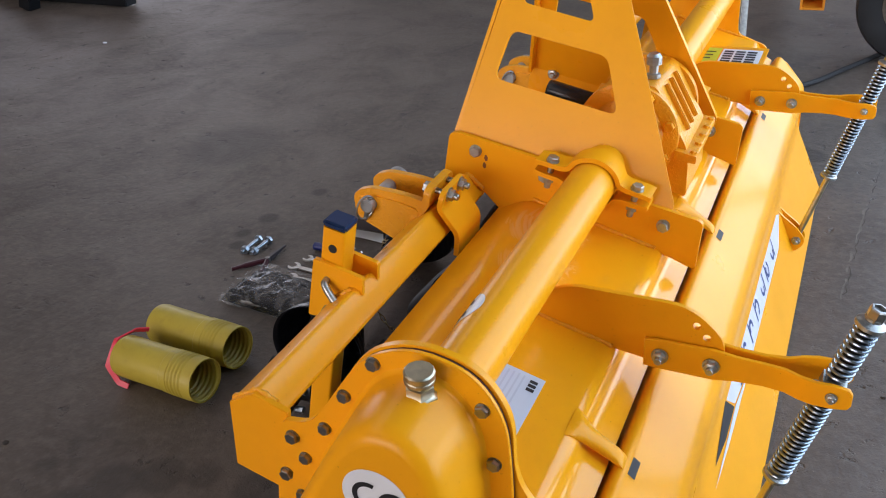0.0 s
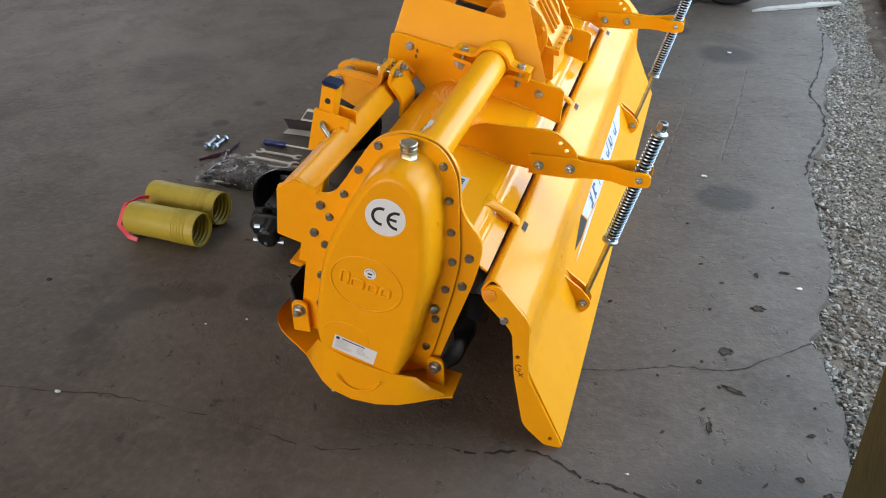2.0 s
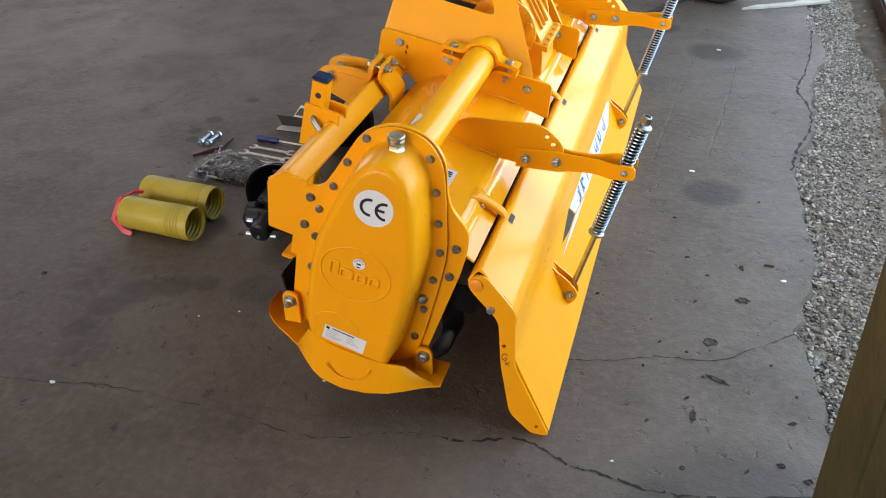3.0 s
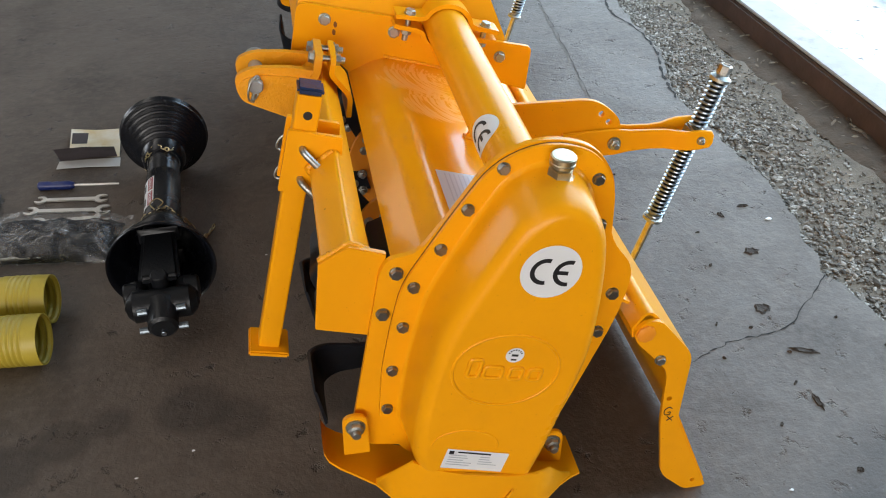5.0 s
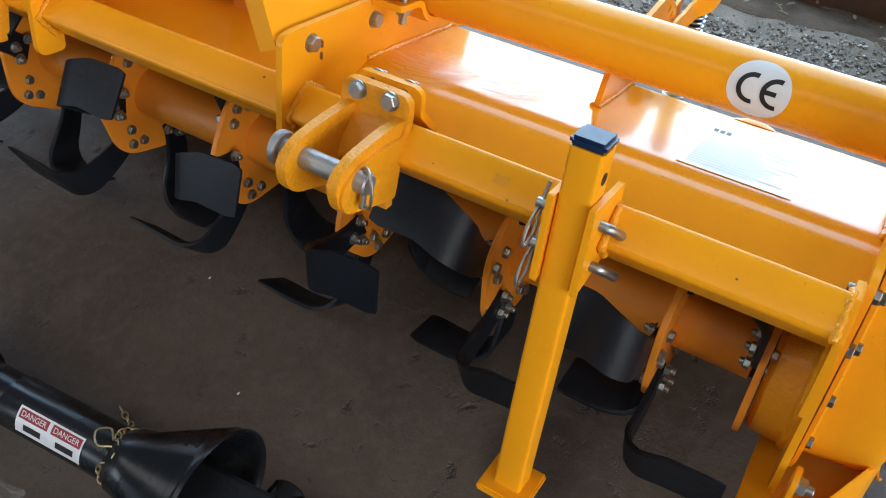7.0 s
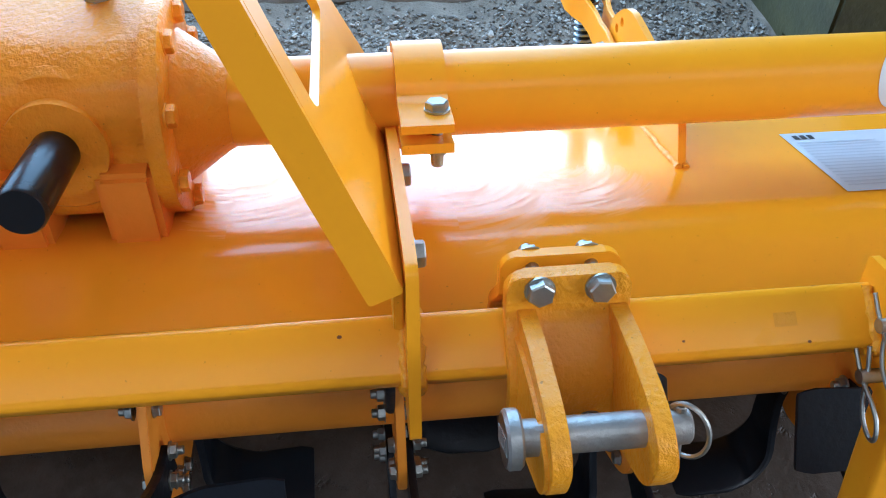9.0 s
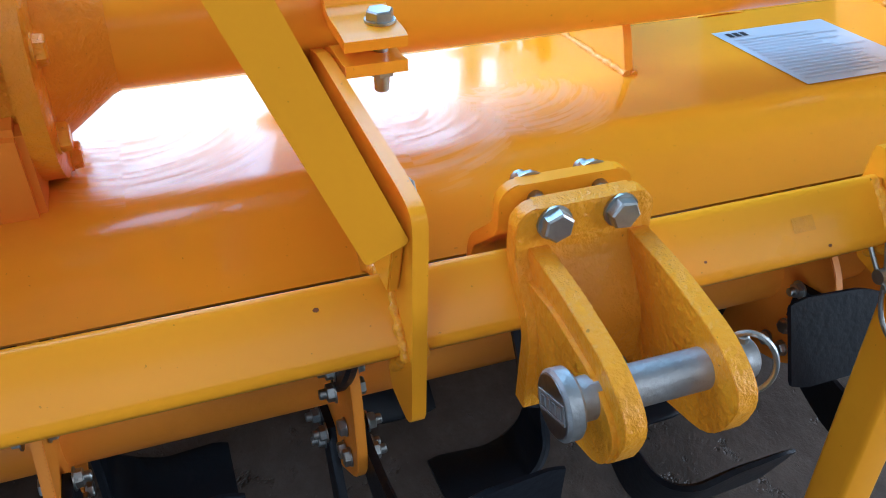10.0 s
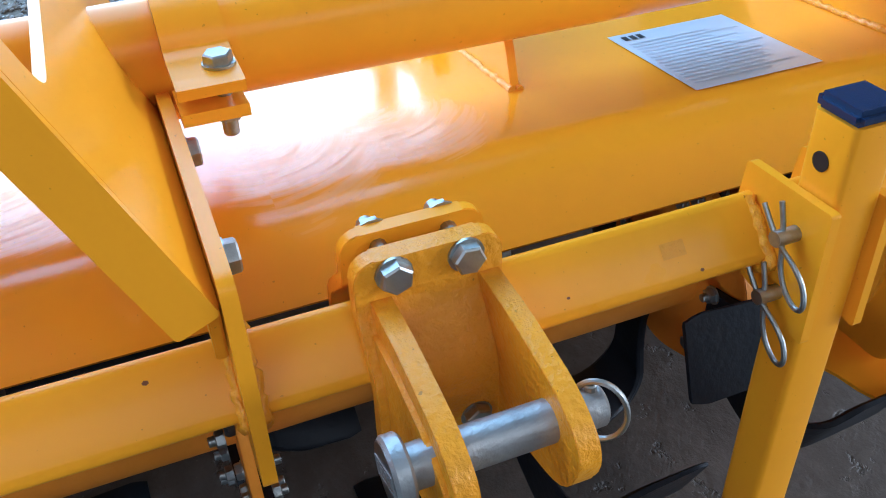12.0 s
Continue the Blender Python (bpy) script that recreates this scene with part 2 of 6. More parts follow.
INK = material("black_ink_and_hole_dark", (0.008, 0.008, 0.010), 0.55, 0, 0.1, 20, 80, 0.0)
GREY_INK = material("grey_ink", (0.42, 0.44, 0.48), 0.5, 0, 0.1, 20, 80, 0.0)
CHIP = material("bare_chip", (0.20, 0.06, 0.01), 0.6)


def smeared(mat, spots):
    """Adds dried wiping swirls: pale, rougher film in streaky arcs round the given spots (x, y, radius)."""
    n, l = mat.node_tree.nodes, mat.node_tree.links
    b = n["Principled BSDF"]
    tc = n.new("ShaderNodeTexCoord")
    def math_node(op, a, c, clamp=False):
        m = n.new("ShaderNodeMath")
        m.operation, m.use_clamp = op, clamp
        for key, v in ((0, a), (1, c)):
            if isinstance(v, float):
                m.inputs[key].default_value = v
            else:
                l.new(v, m.inputs[key])
        return m.outputs["Value"]
    total = None
    warp = n.new("ShaderNodeTexNoise")
    warp.inputs["Scale"].default_value, warp.inputs["Detail"].default_value = 14.0, 4.0
    l.new(tc.outputs["Object"], warp.inputs["Vector"])
    for x, y, r in spots:
        gap = n.new("ShaderNodeVectorMath")
        gap.operation = "DISTANCE"
        l.new(tc.outputs["Object"], gap.inputs[0])
        gap.inputs[1].default_value = (x, y, 0.53)
        d = math_node("DIVIDE", gap.outputs["Value"], r)
        d = math_node("ADD", d, math_node("MULTIPLY", warp.outputs["Fac"], 0.7))
        near = math_node("MULTIPLY", math_node("SUBTRACT", 1.45, d), 2.2, True)
        rel, axes, polar, hair = n.new("ShaderNodeVectorMath"), n.new("ShaderNodeSeparateXYZ"), n.new("ShaderNodeCombineXYZ"), n.new("ShaderNodeTexNoise")
        rel.operation = "SUBTRACT"
        l.new(tc.outputs["Object"], rel.inputs[0])
        rel.inputs[1].default_value = (x + r * 0.9, y + r * 0.4, 0.5)
        l.new(rel.outputs["Vector"], axes.inputs["Vector"])
        length = n.new("ShaderNodeVectorMath")
        length.operation = "LENGTH"
        l.new(rel.outputs["Vector"], length.inputs[0])
        l.new(math_node("MULTIPLY", math_node("ARCTAN2", axes.outputs["Y"], axes.outputs["X"]), 1.3), polar.inputs["X"])
        l.new(math_node("MULTIPLY", length.outputs["Value"], 170.0), polar.inputs["Y"])
        l.new(math_node("MULTIPLY", warp.outputs["Fac"], 1.6), polar.inputs["Z"])
        hair.inputs["Scale"].default_value, hair.inputs["Detail"].default_value = 1.0, 3.0
        l.new(polar.outputs["Vector"], hair.inputs["Vector"])
        arcs = math_node("MULTIPLY", math_node("SUBTRACT", hair.outputs["Fac"], 0.42), 4.0, True)
        one = math_node("MULTIPLY", near, math_node("ADD", math_node("MULTIPLY", arcs, 1.0), 0.16))
        total = one if total is None else math_node("MAXIMUM", total, one)
    rough_in = b.inputs["Roughness"].links[0].from_socket
    l.new(math_node("ADD", rough_in, math_node("MULTIPLY", total, 0.34), True), b.inputs["Roughness"])
    l.new(math_node("ADD", math_node("MULTIPLY", total, 0.45), 0.05), b.inputs["Coat Roughness"])
    colour_in = b.inputs["Base Color"].links[0].from_socket
    mix = n.new("ShaderNodeMix")
    mix.data_type = "RGBA"
    mix.inputs["B"].default_value = (0.80, 0.62, 0.45, 1)
    l.new(math_node("MULTIPLY", total, 0.24), mix.inputs["Factor"])
    l.new(colour_in, mix.inputs["A"])
    l.new(mix.outputs["Result"], b.inputs["Base Color"])
    return mat


PAINT_HOOD = smeared(material("yellow_hood_paint", (0.90, 0.362, 0.005), 0.20, 0, 0.07, 5, 60, 0.012, coat=0.34, spec=0.28, speck=0.35, dirt=0.12, dirt_colour=(0.5, 0.2, 0.02)),
                     ((-0.41, 1.58, 0.085), (-0.45, 1.36, 0.075), (-0.425, 1.25, 0.070)))
# black cap; the blue of reflected sky is put into its base colour
CAP = material("black_cap_sky_blue", (0.010, 0.026, 0.075), 0.24, 0, 0.2, 20, 120, 0.05, spec=0.4)
LABEL_FILM = material("pale_blue_film_label", (0.54, 0.59, 0.65), 0.3, 0, 0.06, 10, 80, 0.0, coat=0.3)
FAINT_INK = material("faint_label_print", (0.46, 0.505, 0.57), 0.4, 0, 0.1, 20, 80, 0.0, coat=0.5)

# ---------------------------------------------------------------- the shed
def concrete(name, base, dark, scale=1.0, bump=1.0, spots=()):
    mat = bpy.data.materials.new(name)
    mat.use_nodes = True
    n, l = mat.node_tree.nodes, mat.node_tree.links
    b = n["Principled BSDF"]
    tc = n.new("ShaderNodeTexCoord")
    def tex(s, d, r, dist=0.0):
        t = n.new("ShaderNodeTexNoise")
        t.inputs["Scale"].default_value, t.inputs["Detail"].default_value = s * scale, d
        t.inputs["Roughness"].default_value, t.inputs["Distortion"].default_value = r, dist
        l.new(tc.outputs["Object"], t.inputs["Vector"])
        return t
    def ramp(src, a, c, ca=(0, 0, 0, 1), cc=(1, 1, 1, 1)):
        r = n.new("ShaderNodeValToRGB")
        r.color_ramp.elements[0].position, r.color_ramp.elements[1].position = a, c
        r.color_ramp.elements[0].color, r.color_ramp.elements[1].color = ca, cc
        l.new(src, r.inputs["Fac"])
        return r.outputs["Color"]
    def mix(f, a, c):
        m = n.new("ShaderNodeMix")
        m.data_type = "RGBA"
        for key, v in (("Factor", f), ("A", a), ("B", c)):
            if isinstance(v, tuple):
                m.inputs[key].default_value = v
            else:
                l.new(v, m.inputs[key])
        return m.outputs["Result"]
    wide, mid, fine, speck = tex(0.55, 5, 0.6, 0.8), tex(3.2, 7, 0.62, 0.5), tex(38, 5, 0.6), tex(160, 3, 0.6)
    c = mix(ramp(wide.outputs["Fac"], 0.38, 0.62), (*base, 1), (*dark, 1))
    c = mix(ramp(mid.outputs["Fac"], 0.48, 0.72, cc=(0.8, 0.8, 0.8, 1)), c, (*(v * 0.62 for v in dark), 1))
    trod = tex(9, 6, 0.7, 1.2)
    c = mix(ramp(trod.outputs["Fac"], 0.52, 0.74, cc=(0.5, 0.5, 0.5, 1)), c, (*(v * 1.35 for v in base), 1))
    c = mix(ramp(fine.outputs["Fac"], 0.45, 0.80, cc=(0.55, 0.55, 0.55, 1)), c, (*(min(v * 1.5, 1) for v in base), 1))
    grit = tex(95, 4, 0.7)
    c = mix(ramp(grit.outputs["Fac"], 0.56, 0.74, cc=(0.45, 0.45, 0.45, 1)), c, (*(v * 0.55 for v in dark), 1))
    pits = tex(17, 5, 0.7, 0.25)
    c = mix(ramp(pits.outputs["Fac"], 0.62, 0.69), c, (*(v * 0.48 for v in dark), 1))
    for x, y, r, k in spots:
        gap, soft, part_of = n.new("ShaderNodeVectorMath"), n.new("ShaderNodeMath"), n.new("ShaderNodeMath")
        gap.operation = "DISTANCE"
        gap.inputs[1].default_value = (x, y, 0)
        l.new(tc.outputs["Object"], gap.inputs[0])
        soft.operation = "MULTIPLY_ADD"
        soft.inputs[1].default_value = r * 1.5
        l.new(mid.outputs["Fac"], soft.inputs[0])
        l.new(gap.outputs["Value"], soft.inputs[2])
        f = ramp(soft.outputs["Value"], r * 1.45, r * 1.85, (k, k, k, 1), (0, 0, 0, 1))
        c = mix(f, c, (*(v * 0.42 for v in dark), 1))
    stain = tex(1.7, 3, 0.5, 0.2)
    c = mix(ramp(stain.outputs["Fac"], 0.66, 0.80), c, (*(v * 0.7 for v in dark), 1))
    c = mix(ramp(speck.outputs["Fac"], 0.68, 0.75), c, (*(min(v * 1.9, 1) for v in base), 1))
    l.new(c, b.inputs["Base Color"])
    r = n.new("ShaderNodeMapRange")
    r.inputs["To Min"].default_value, r.inputs["To Max"].default_value = 0.42, 0.74
    l.new(mid.outputs["Fac"], r.inputs["Value"])
    l.new(r.outputs["Result"], b.inputs["Roughness"])
    add = n.new("ShaderNodeMath")
    add.operation = "MULTIPLY_ADD"
    add.inputs[1].default_value = 0.22
    rough_sum = n.new("ShaderNodeMath")
    rough_sum.operation = "ADD"
    l.new(fine.outputs["Fac"], rough_sum.inputs[0])
    l.new(grit.outputs["Fac"], rough_sum.inputs[1])
    l.new(rough_sum.outputs["Value"], add.inputs[0])
    l.new(mid.outputs["Fac"], add.inputs[2])
    add2 = n.new("ShaderNodeMath")
    add2.operation = "SUBTRACT"
    l.new(add.outputs["Value"], add2.inputs[0])
    l.new(ramp(pits.outputs["Fac"], 0.60, 0.72), add2.inputs[1])
    bp = n.new("ShaderNodeBump")
    bp.inputs["Strength"].default_value, bp.inputs["Distance"].default_value = bump, 0.014
    l.new(add2.outputs["Value"], bp.inputs["Height"])
    l.new(bp.outputs["Normal"], b.inputs["Normal"])
    return mat


# spots at y 0.58, 0.52: dark worn slab plus painted shade by the post
FLOOR = concrete("worn_concrete", (0.105, 0.082, 0.065), (0.071, 0.053, 0.041), bump=0.55,
                 spots=((0.30, 1.98, 0.10, 0.9), (0.28, 3.42, 0.13, 0.8), (0.02, 3.72, 0.07, 0.7), (0.43, 0.58, 0.22, 0.55), (0.25, 0.52, 0.10, 0.4), (-1.31, 0.66, 0.045, 0.4), (-1.345, 0.75, 0.055, 0.5), (-1.335, 0.85, 0.060, 0.6), (-1.29, 0.945, 0.065, 0.65), (-1.20, 1.00, 0.060, 0.6), (-1.11, 1.03, 0.045, 0.5), (-1.47, 0.93, 0.035, 0.4), (-0.95, 1.04, 0.075, 0.6), (-0.86, 1.00, 0.060, 0.5),
                        (-0.62, 1.05, 0.10, 0.7), (-2.2, 2.6, 0.22, 0.5), (-1.68, 2.10, 0.04, 0.9), (-1.70, 1.985, 0.035, 0.9), (-1.67, 1.91, 0.035, 0.9), (-1.62, 2.33, 0.03, 0.8), (-0.08, 3.1, 0.07, 0.6), (-2.95, 3.97, 0.20, 0.5)))
OUTSIDE = concrete("pale_yard_concrete", (0.70, 0.69, 0.67), (0.62, 0.61, 0.59))
KERB_FACE = material("rusty_red_kerb", (0.075, 0.043, 0.034), 0.7, 0, 0.4, 7, 60, 0.3, dirt=0.6)
KERB_TOP = material("grey_kerb_top", (0.36, 0.36, 0.37), 0.6, 0, 0.2, 6, 60, 0.2, dirt=0.5)
SOIL = material("grit_soil", (0.200, 0.163, 0.125), 0.9, 0, 0.45, 11, 150, 1.0)
WALL = material("shed_wall", (0.15, 0.14, 0.13), 0.8, 0, 0.2, 1.5, 20, 0.2)
ROOF = material("shed_roof", (0.17, 0.16, 0.15), 0.7, 0, 0.2, 1.2, 20, 0.2)
POST = material("olive_post_paint", (0.050, 0.048, 0.013), 0.7, 0, 0.5, 9, 50, 0.6, dirt=0.8, dirt_colour=(0.03, 0.022, 0.012))
CRACK = material("crack_dirt", (0.018, 0.016, 0.014), 0.95, 0, 0.3, 30, 100, 0.5)


def setting(name, bm, mat, label, category):
    return tagged(part(name, bm, mat), label, category, kind="structure")


def grid_sheet(x0, x1, y0, y1, nx, ny, height):
    bm = bmesh.new()
    vs = [[bm.verts.new((x0 + (x1 - x0) * i / nx, y0 + (y1 - y0) * j / ny, height(x0 + (x1 - x0) * i / nx, y0 + (y1 - y0) * j / ny))) for i in range(nx + 1)] for j in range(ny + 1)]
    for j in range(ny):
        for i in range(nx):
            bm.faces.new((vs[j][i], vs[j][i + 1], vs[j + 1][i + 1], vs[j + 1][i]))
    return bm


def shore(y):
    """The ragged edge of the concrete along the gravel strip."""
    rise = min(max((y - 1.9) / 2.0, 0.0), 1.2)
    return 0.592 + 0.120 * rise + 0.070 * math.exp(-((y - 3.35) / 0.42) ** 2) + 0.030 * math.cos(2 * math.pi * (y - 0.8) / 0.95) + 0.030 * noise.noise((y * 3.0, 2.0, 0)) + 0.024 * noise.noise((y * 14.0, 5.0, 0)) + 0.010 * noise.noise((y * 40.0, 7.0, 0))


# floor: one slab that ends in a broken edge at the gravel
bm = bmesh.new()
ys = [-7 + 0.03 * k for k in range(668)]
front = [bm.verts.new((shore(y), y, 0)) for y in ys]
lip = [bm.verts.new((shore(y) + 0.012, y, -0.035)) for y in ys]
back = [bm.verts.new((-9.5, y, 0)) for y in ys]
for k in range(len(ys) - 1):
    bm.faces.new((back[k], front[k], front[k + 1], back[k + 1]))
    bm.faces.new((front[k], lip[k], lip[k + 1], front[k + 1]))
setting("floor", bm, FLOOR, "stained dark grey concrete floor with cracks and oil spots", "floor")

setting("gravel_bed", grid_sheet(0.50, 1.10, -7, 13, 24, 400, lambda x, y: -0.022 + 0.012 * noise.noise((x * 9, y * 9, 0))), SOIL,
        "grey gritty soil bed under the gravel strip", "ground")
bm = block(0.13, 12.58, 0.10, pose(1.135, 6.71, 0.027), 0.008)
setting("kerb", bm, KERB_FACE, "rusty red kerb rail along the open side", "kerb")
setting("kerb_cap", block(0.125, 12.58, 0.012, pose(1.143, 6.71, 0.0845), 0.003), KERB_TOP, "worn grey cap on the kerb rail", "kerb")
setting("yard", grid_sheet(1.20, 400, -300, 300, 4, 4, lambda x, y: 0.03), OUTSIDE, "pale sunlit concrete yard outside the shed", "ground")
setting("wall_west", join(block(0.2, 13.9, 5.2, pose(-9.6, -0.25, 2.5)), block(0.2, 1.6, 5.2, pose(-9.6, 12.4, 2.5)), block(0.2, 4.9, 1.4, pose(-9.6, 9.15, 4.4))), WALL, "plain grey shed wall with a doorway near its end", "wall")
setting("yard_west", grid_sheet(-400, -9.5, -300, 300, 4, 4, lambda x, y: -0.02), OUTSIDE, "pale sunlit concrete yard outside the shed", "ground")
# unseen wall; its doorway is made up to let the end lamp in
setting("wall_south", join(block(1.4, 0.2, 5.2, pose(-8.85, -7.1, 2.5)), block(1.0, 0.2, 5.2, pose(0.85, -7.1, 2.5)), block(8.5, 0.2, 0.7, pose(-3.9, -7.1, 4.75))), WALL, "plain grey shed wall with an unseen doorway added for the fill lamp", "wall")
setting("yard_south", grid_sheet(-9.5, 1.2, -300, -7.0, 2, 4, lambda x, y: -0.02), OUTSIDE, "pale sunlit concrete yard outside the shed", "ground")
setting("wall_north", block(10.9, 0.2, 5.2, pose(-4.1, 13.1, 2.5)), WALL, "plain grey shed wall", "wall")
# the pieces leave a made-up gap for the added roof lamp
setting("ceiling", join(block(4.7, 20.6, 0.15, pose(-7.35, 3, 5.1)), block(4.7, 20.6, 0.15, pose(-0.65, 3, 5.1)), block(2.0, 3.3, 0.15, pose(-4.0, -5.65, 5.1)), block(2.0, 3.3, 0.15, pose(-4.0, 11.65, 5.1))), ROOF, "dim grey shed roof sheeting", "ceiling")
# return leg is unseen, added to block yard light and its hood reflection
setting("blocker_wall_east", join(block(0.2, 7.18, 5.2, pose(0.602, -3.39, 2.5)), block(1.45, 0.2, 5.2, pose(1.427, 0.31, 2.5))), POST, "olive wall beside the open side, mostly unseen, added to block daylight", "wall")
# opaque sheet added to keep the sun out of the roof gap
setting("roof_gap_cover", block(2.3, 14.4, 0.04, pose(-4.0, 3, 5.22), 0.004), OUTSIDE, "solid pale sheet added above the unseen roof gap to block the sun", "roof light")
setting("lintel", block(0.2, 20.4, 1.2, pose(1.3, 3, 4.45)), WALL, "grey lintel over the open long side", "wall")

gate = thing("gate_post", "olive green weathered gate post at the slab edge", "post")
part("shaft", block(0.20, 0.22, 4.0, pose(0.600, 0.31, 2.005), 0.008), POST, gate)
part("band", block(0.212, 0.232, 0.06, pose(0.600, 0.31, 2.4), 0.004), POST, gate)


def crack(points, width, seed, name="floor_crack", thin=-99.0, mat=None, label="thin dark crack in the concrete floor", gaps=0.12):
    """A thin ragged crack, its dirt lying just above the slab."""
    rng = random.Random(seed)
    path = smooth_path([(x, y, 0) for x, y in points], 11)
    bm = bmesh.new()
    rows = []
    for k, p in enumerate(path):
        t = (path[min(k + 1, len(path) - 1)] - path[max(k - 1, 0)]).normalized()
        side = V((-t.y, t.x, 0))
        wob = side * (rng.uniform(-1, 1) * 0.0045) + t * (rng.uniform(-1, 1) * 0.004)
        w = width * rng.choice((0.25, 0.4, 0.5, 0.7, 1.0, 1.3)) * (0.35 if p.x < thin else 1.0)
        rows.append((bm.verts.new(p + wob + side * w + V((0, 0, 0.0012))), bm.verts.new(p + wob - side * w + V((0, 0, 0.0012)))))
    for a, b in zip(rows, rows[1:]):
        if rng.random() > gaps:
            bm.faces.new((a[0], a[1], b[1], b[0]))
    setting(name, bm, mat or CRACK, label, "crack")


crack([(-1.75, 0.50), (-1.40, 0.51), (-1.106, 0.556), (-0.783, 0.548), (-0.55, 0.53), (-0.365, 0.596), (-0.20, 0.615), (-0.066, 0.652), (0.048, 0.602), (0.11, 0.60), (0.201, 0.581), (0.346, 0.59), (0.60, 0.66)], 0.0034, 3, thin=-0.25)
crack([(0.726, 3.85), (0.700, 3.50), (0.660, 3.203), (0.625, 3.02), (0.665, 2.82), (0.655, 2.613), (0.60, 2.40), (0.575, 2.22)], 0.0055, 5, gaps=0.05)
crack([(-0.015, 0.971), (0.10, 1.0), (0.20, 1.04), (0.364, 1.076), (0.535, 1.221), (0.60, 1.24)], 0.0018, 7)
SCUFF = material("pale_scuffed_concrete", (0.165, 0.142, 0.122), 0.8, 0, 0.4, 40, 120, 0.3)
SCORE = material("scored_concrete", (0.072, 0.058, 0.047), 0.9, 0, 0.4, 40, 120, 0.3)
for points, seed in (([(0.179, 3.361), (0.150, 3.02), (0.123, 2.709), (0.100, 2.42), (0.085, 2.169)], 9), ([(0.364, 3.263), (0.340, 2.95), (0.321, 2.701), (0.281, 2.269)], 11)):
    crack(points, 0.0034, seed, "floor_scuff", mat=SCUFF, label="pale scuffed groove in the concrete floor", gaps=0.15)
    crack([(x + 0.007, y) for x, y in points], 0.0016, seed + 40, "floor_scuff", mat=SCORE, label="dark edge of a scuffed groove in the floor", gaps=0.25)


# dark earth and leaf litter gathered along the kerb
EARTH = material("dark_kerb_earth", (0.105, 0.075, 0.052), 0.95, 0, 0.4, 14, 90, 0.9)
def earth_edge(y):
    return 0.955 + 0.05 * noise.noise((y * 1.7, 9.0, 0)) + 0.03 * noise.noise((y * 6.0, 4.0, 0)) + 0.014 * noise.noise((y * 23.0, 1.0, 0))
bm = bmesh.new()
rows = []
for k in range(520):
    y = 0.42 + 0.0235 * k
    a = earth_edge(y)
    rows.append([bm.verts.new((a + (1.075 - a) * q, y, -0.024 + 0.022 * q ** 0.5 + 0.010 * noise.noise((a * 9 + q * 3, y * 11, 2)))) for q in (0, 0.12, 0.3, 0.55, 0.8, 1.0)])
for a, b in zip(rows, rows[1:]):
    for k in range(5):
        bm.faces.new((a[k], a[k + 1], b[k + 1], b[k]))
setting("kerb_earth", bm, EARTH, "dark brown earth gathered along the kerb", "ground")

# gravel of the exposed strip: many small stones in one mesh
STONE = bpy.data.materials.new("gravel_stone")
STONE.use_nodes = True
n, l = STONE.node_tree.nodes, STONE.node_tree.links
geo, ramp = n.new("ShaderNodeNewGeometry"), n.new("ShaderNodeValToRGB")
ramp.color_ramp.elements[0].color, ramp.color_ramp.elements[1].color = (0.055, 0.047, 0.038, 1), (0.40, 0.375, 0.335, 1)
mid_stop = ramp.color_ramp.elements.new(0.62)
mid_stop.color = (0.190, 0.168, 0.142, 1)
l.new(geo.outputs["Random Per Island"], ramp.inputs["Fac"])
l.new(ramp.outputs["Color"], n["Principled BSDF"].inputs["Base Color"])
n["Principled BSDF"].inputs["Roughness"].default_value = 0.75
rng = random.Random(21)
shapes = []
for k in range(10):
    bm = bmesh.new()
    bmesh.ops.create_icosphere(bm, subdivisions=1, radius=1.0)
    sq = (rng.uniform(0.8, 1.5), rng.uniform(0.7, 1.0), rng.uniform(0.35, 0.65))
    pts = [V((v.co.x * sq[0], v.co.y * sq[1], v.co.z * sq[2])) * rng.uniform(0.55, 1.25) for v in bm.verts]
    bm.verts.index_update()
    shapes.append((pts, [[v.index for v in f.verts] for f in bm.faces]))
    bm.free()
verts, faces = [], []
for k in range(30000):
    y = rng.uniform(0.43, 5.6)
    u = rng.random()
    x = shore(y) - 0.012 + (1.075 - shore(y)) * u
    if u > 0.40 and rng.random() < (u - 0.40) * 1.9 + 0.5 * noise.noise((x * 7, y * 5, 3)):
        continue
    if x > earth_edge(y) and rng.random() < 0.86:
        continue
    size = (rng.uniform(0.0020, 0.0064) + 0.0034 * max(0.0, 1 - 1.7 * u) * rng.random()) * (1.0 if rng.random() < 0.95 else 1.5)
    pts, fs = shapes[rng.randrange(10)]
    m = Euler((rng.uniform(-0.5, 0.5), rng.uniform(-0.5, 0.5), rng.uniform(0, 6.3))).to_matrix()
    base = len(verts)
    z = -0.020 + size * 0.25 + 0.012 * noise.noise((x * 9, y * 9, 0))
    verts += [tuple(m @ p * size + V((x, y, z))) for p in pts]
    faces += [[i + base for i in f] for f in fs]
me = bpy.data.meshes.new("gravel")
me.from_pydata(verts, [], faces)
me.materials.append(STONE)
tagged(new("gravel", me), "pale grey and brown gravel in the strip along the kerb", "gravel", kind="stuff")

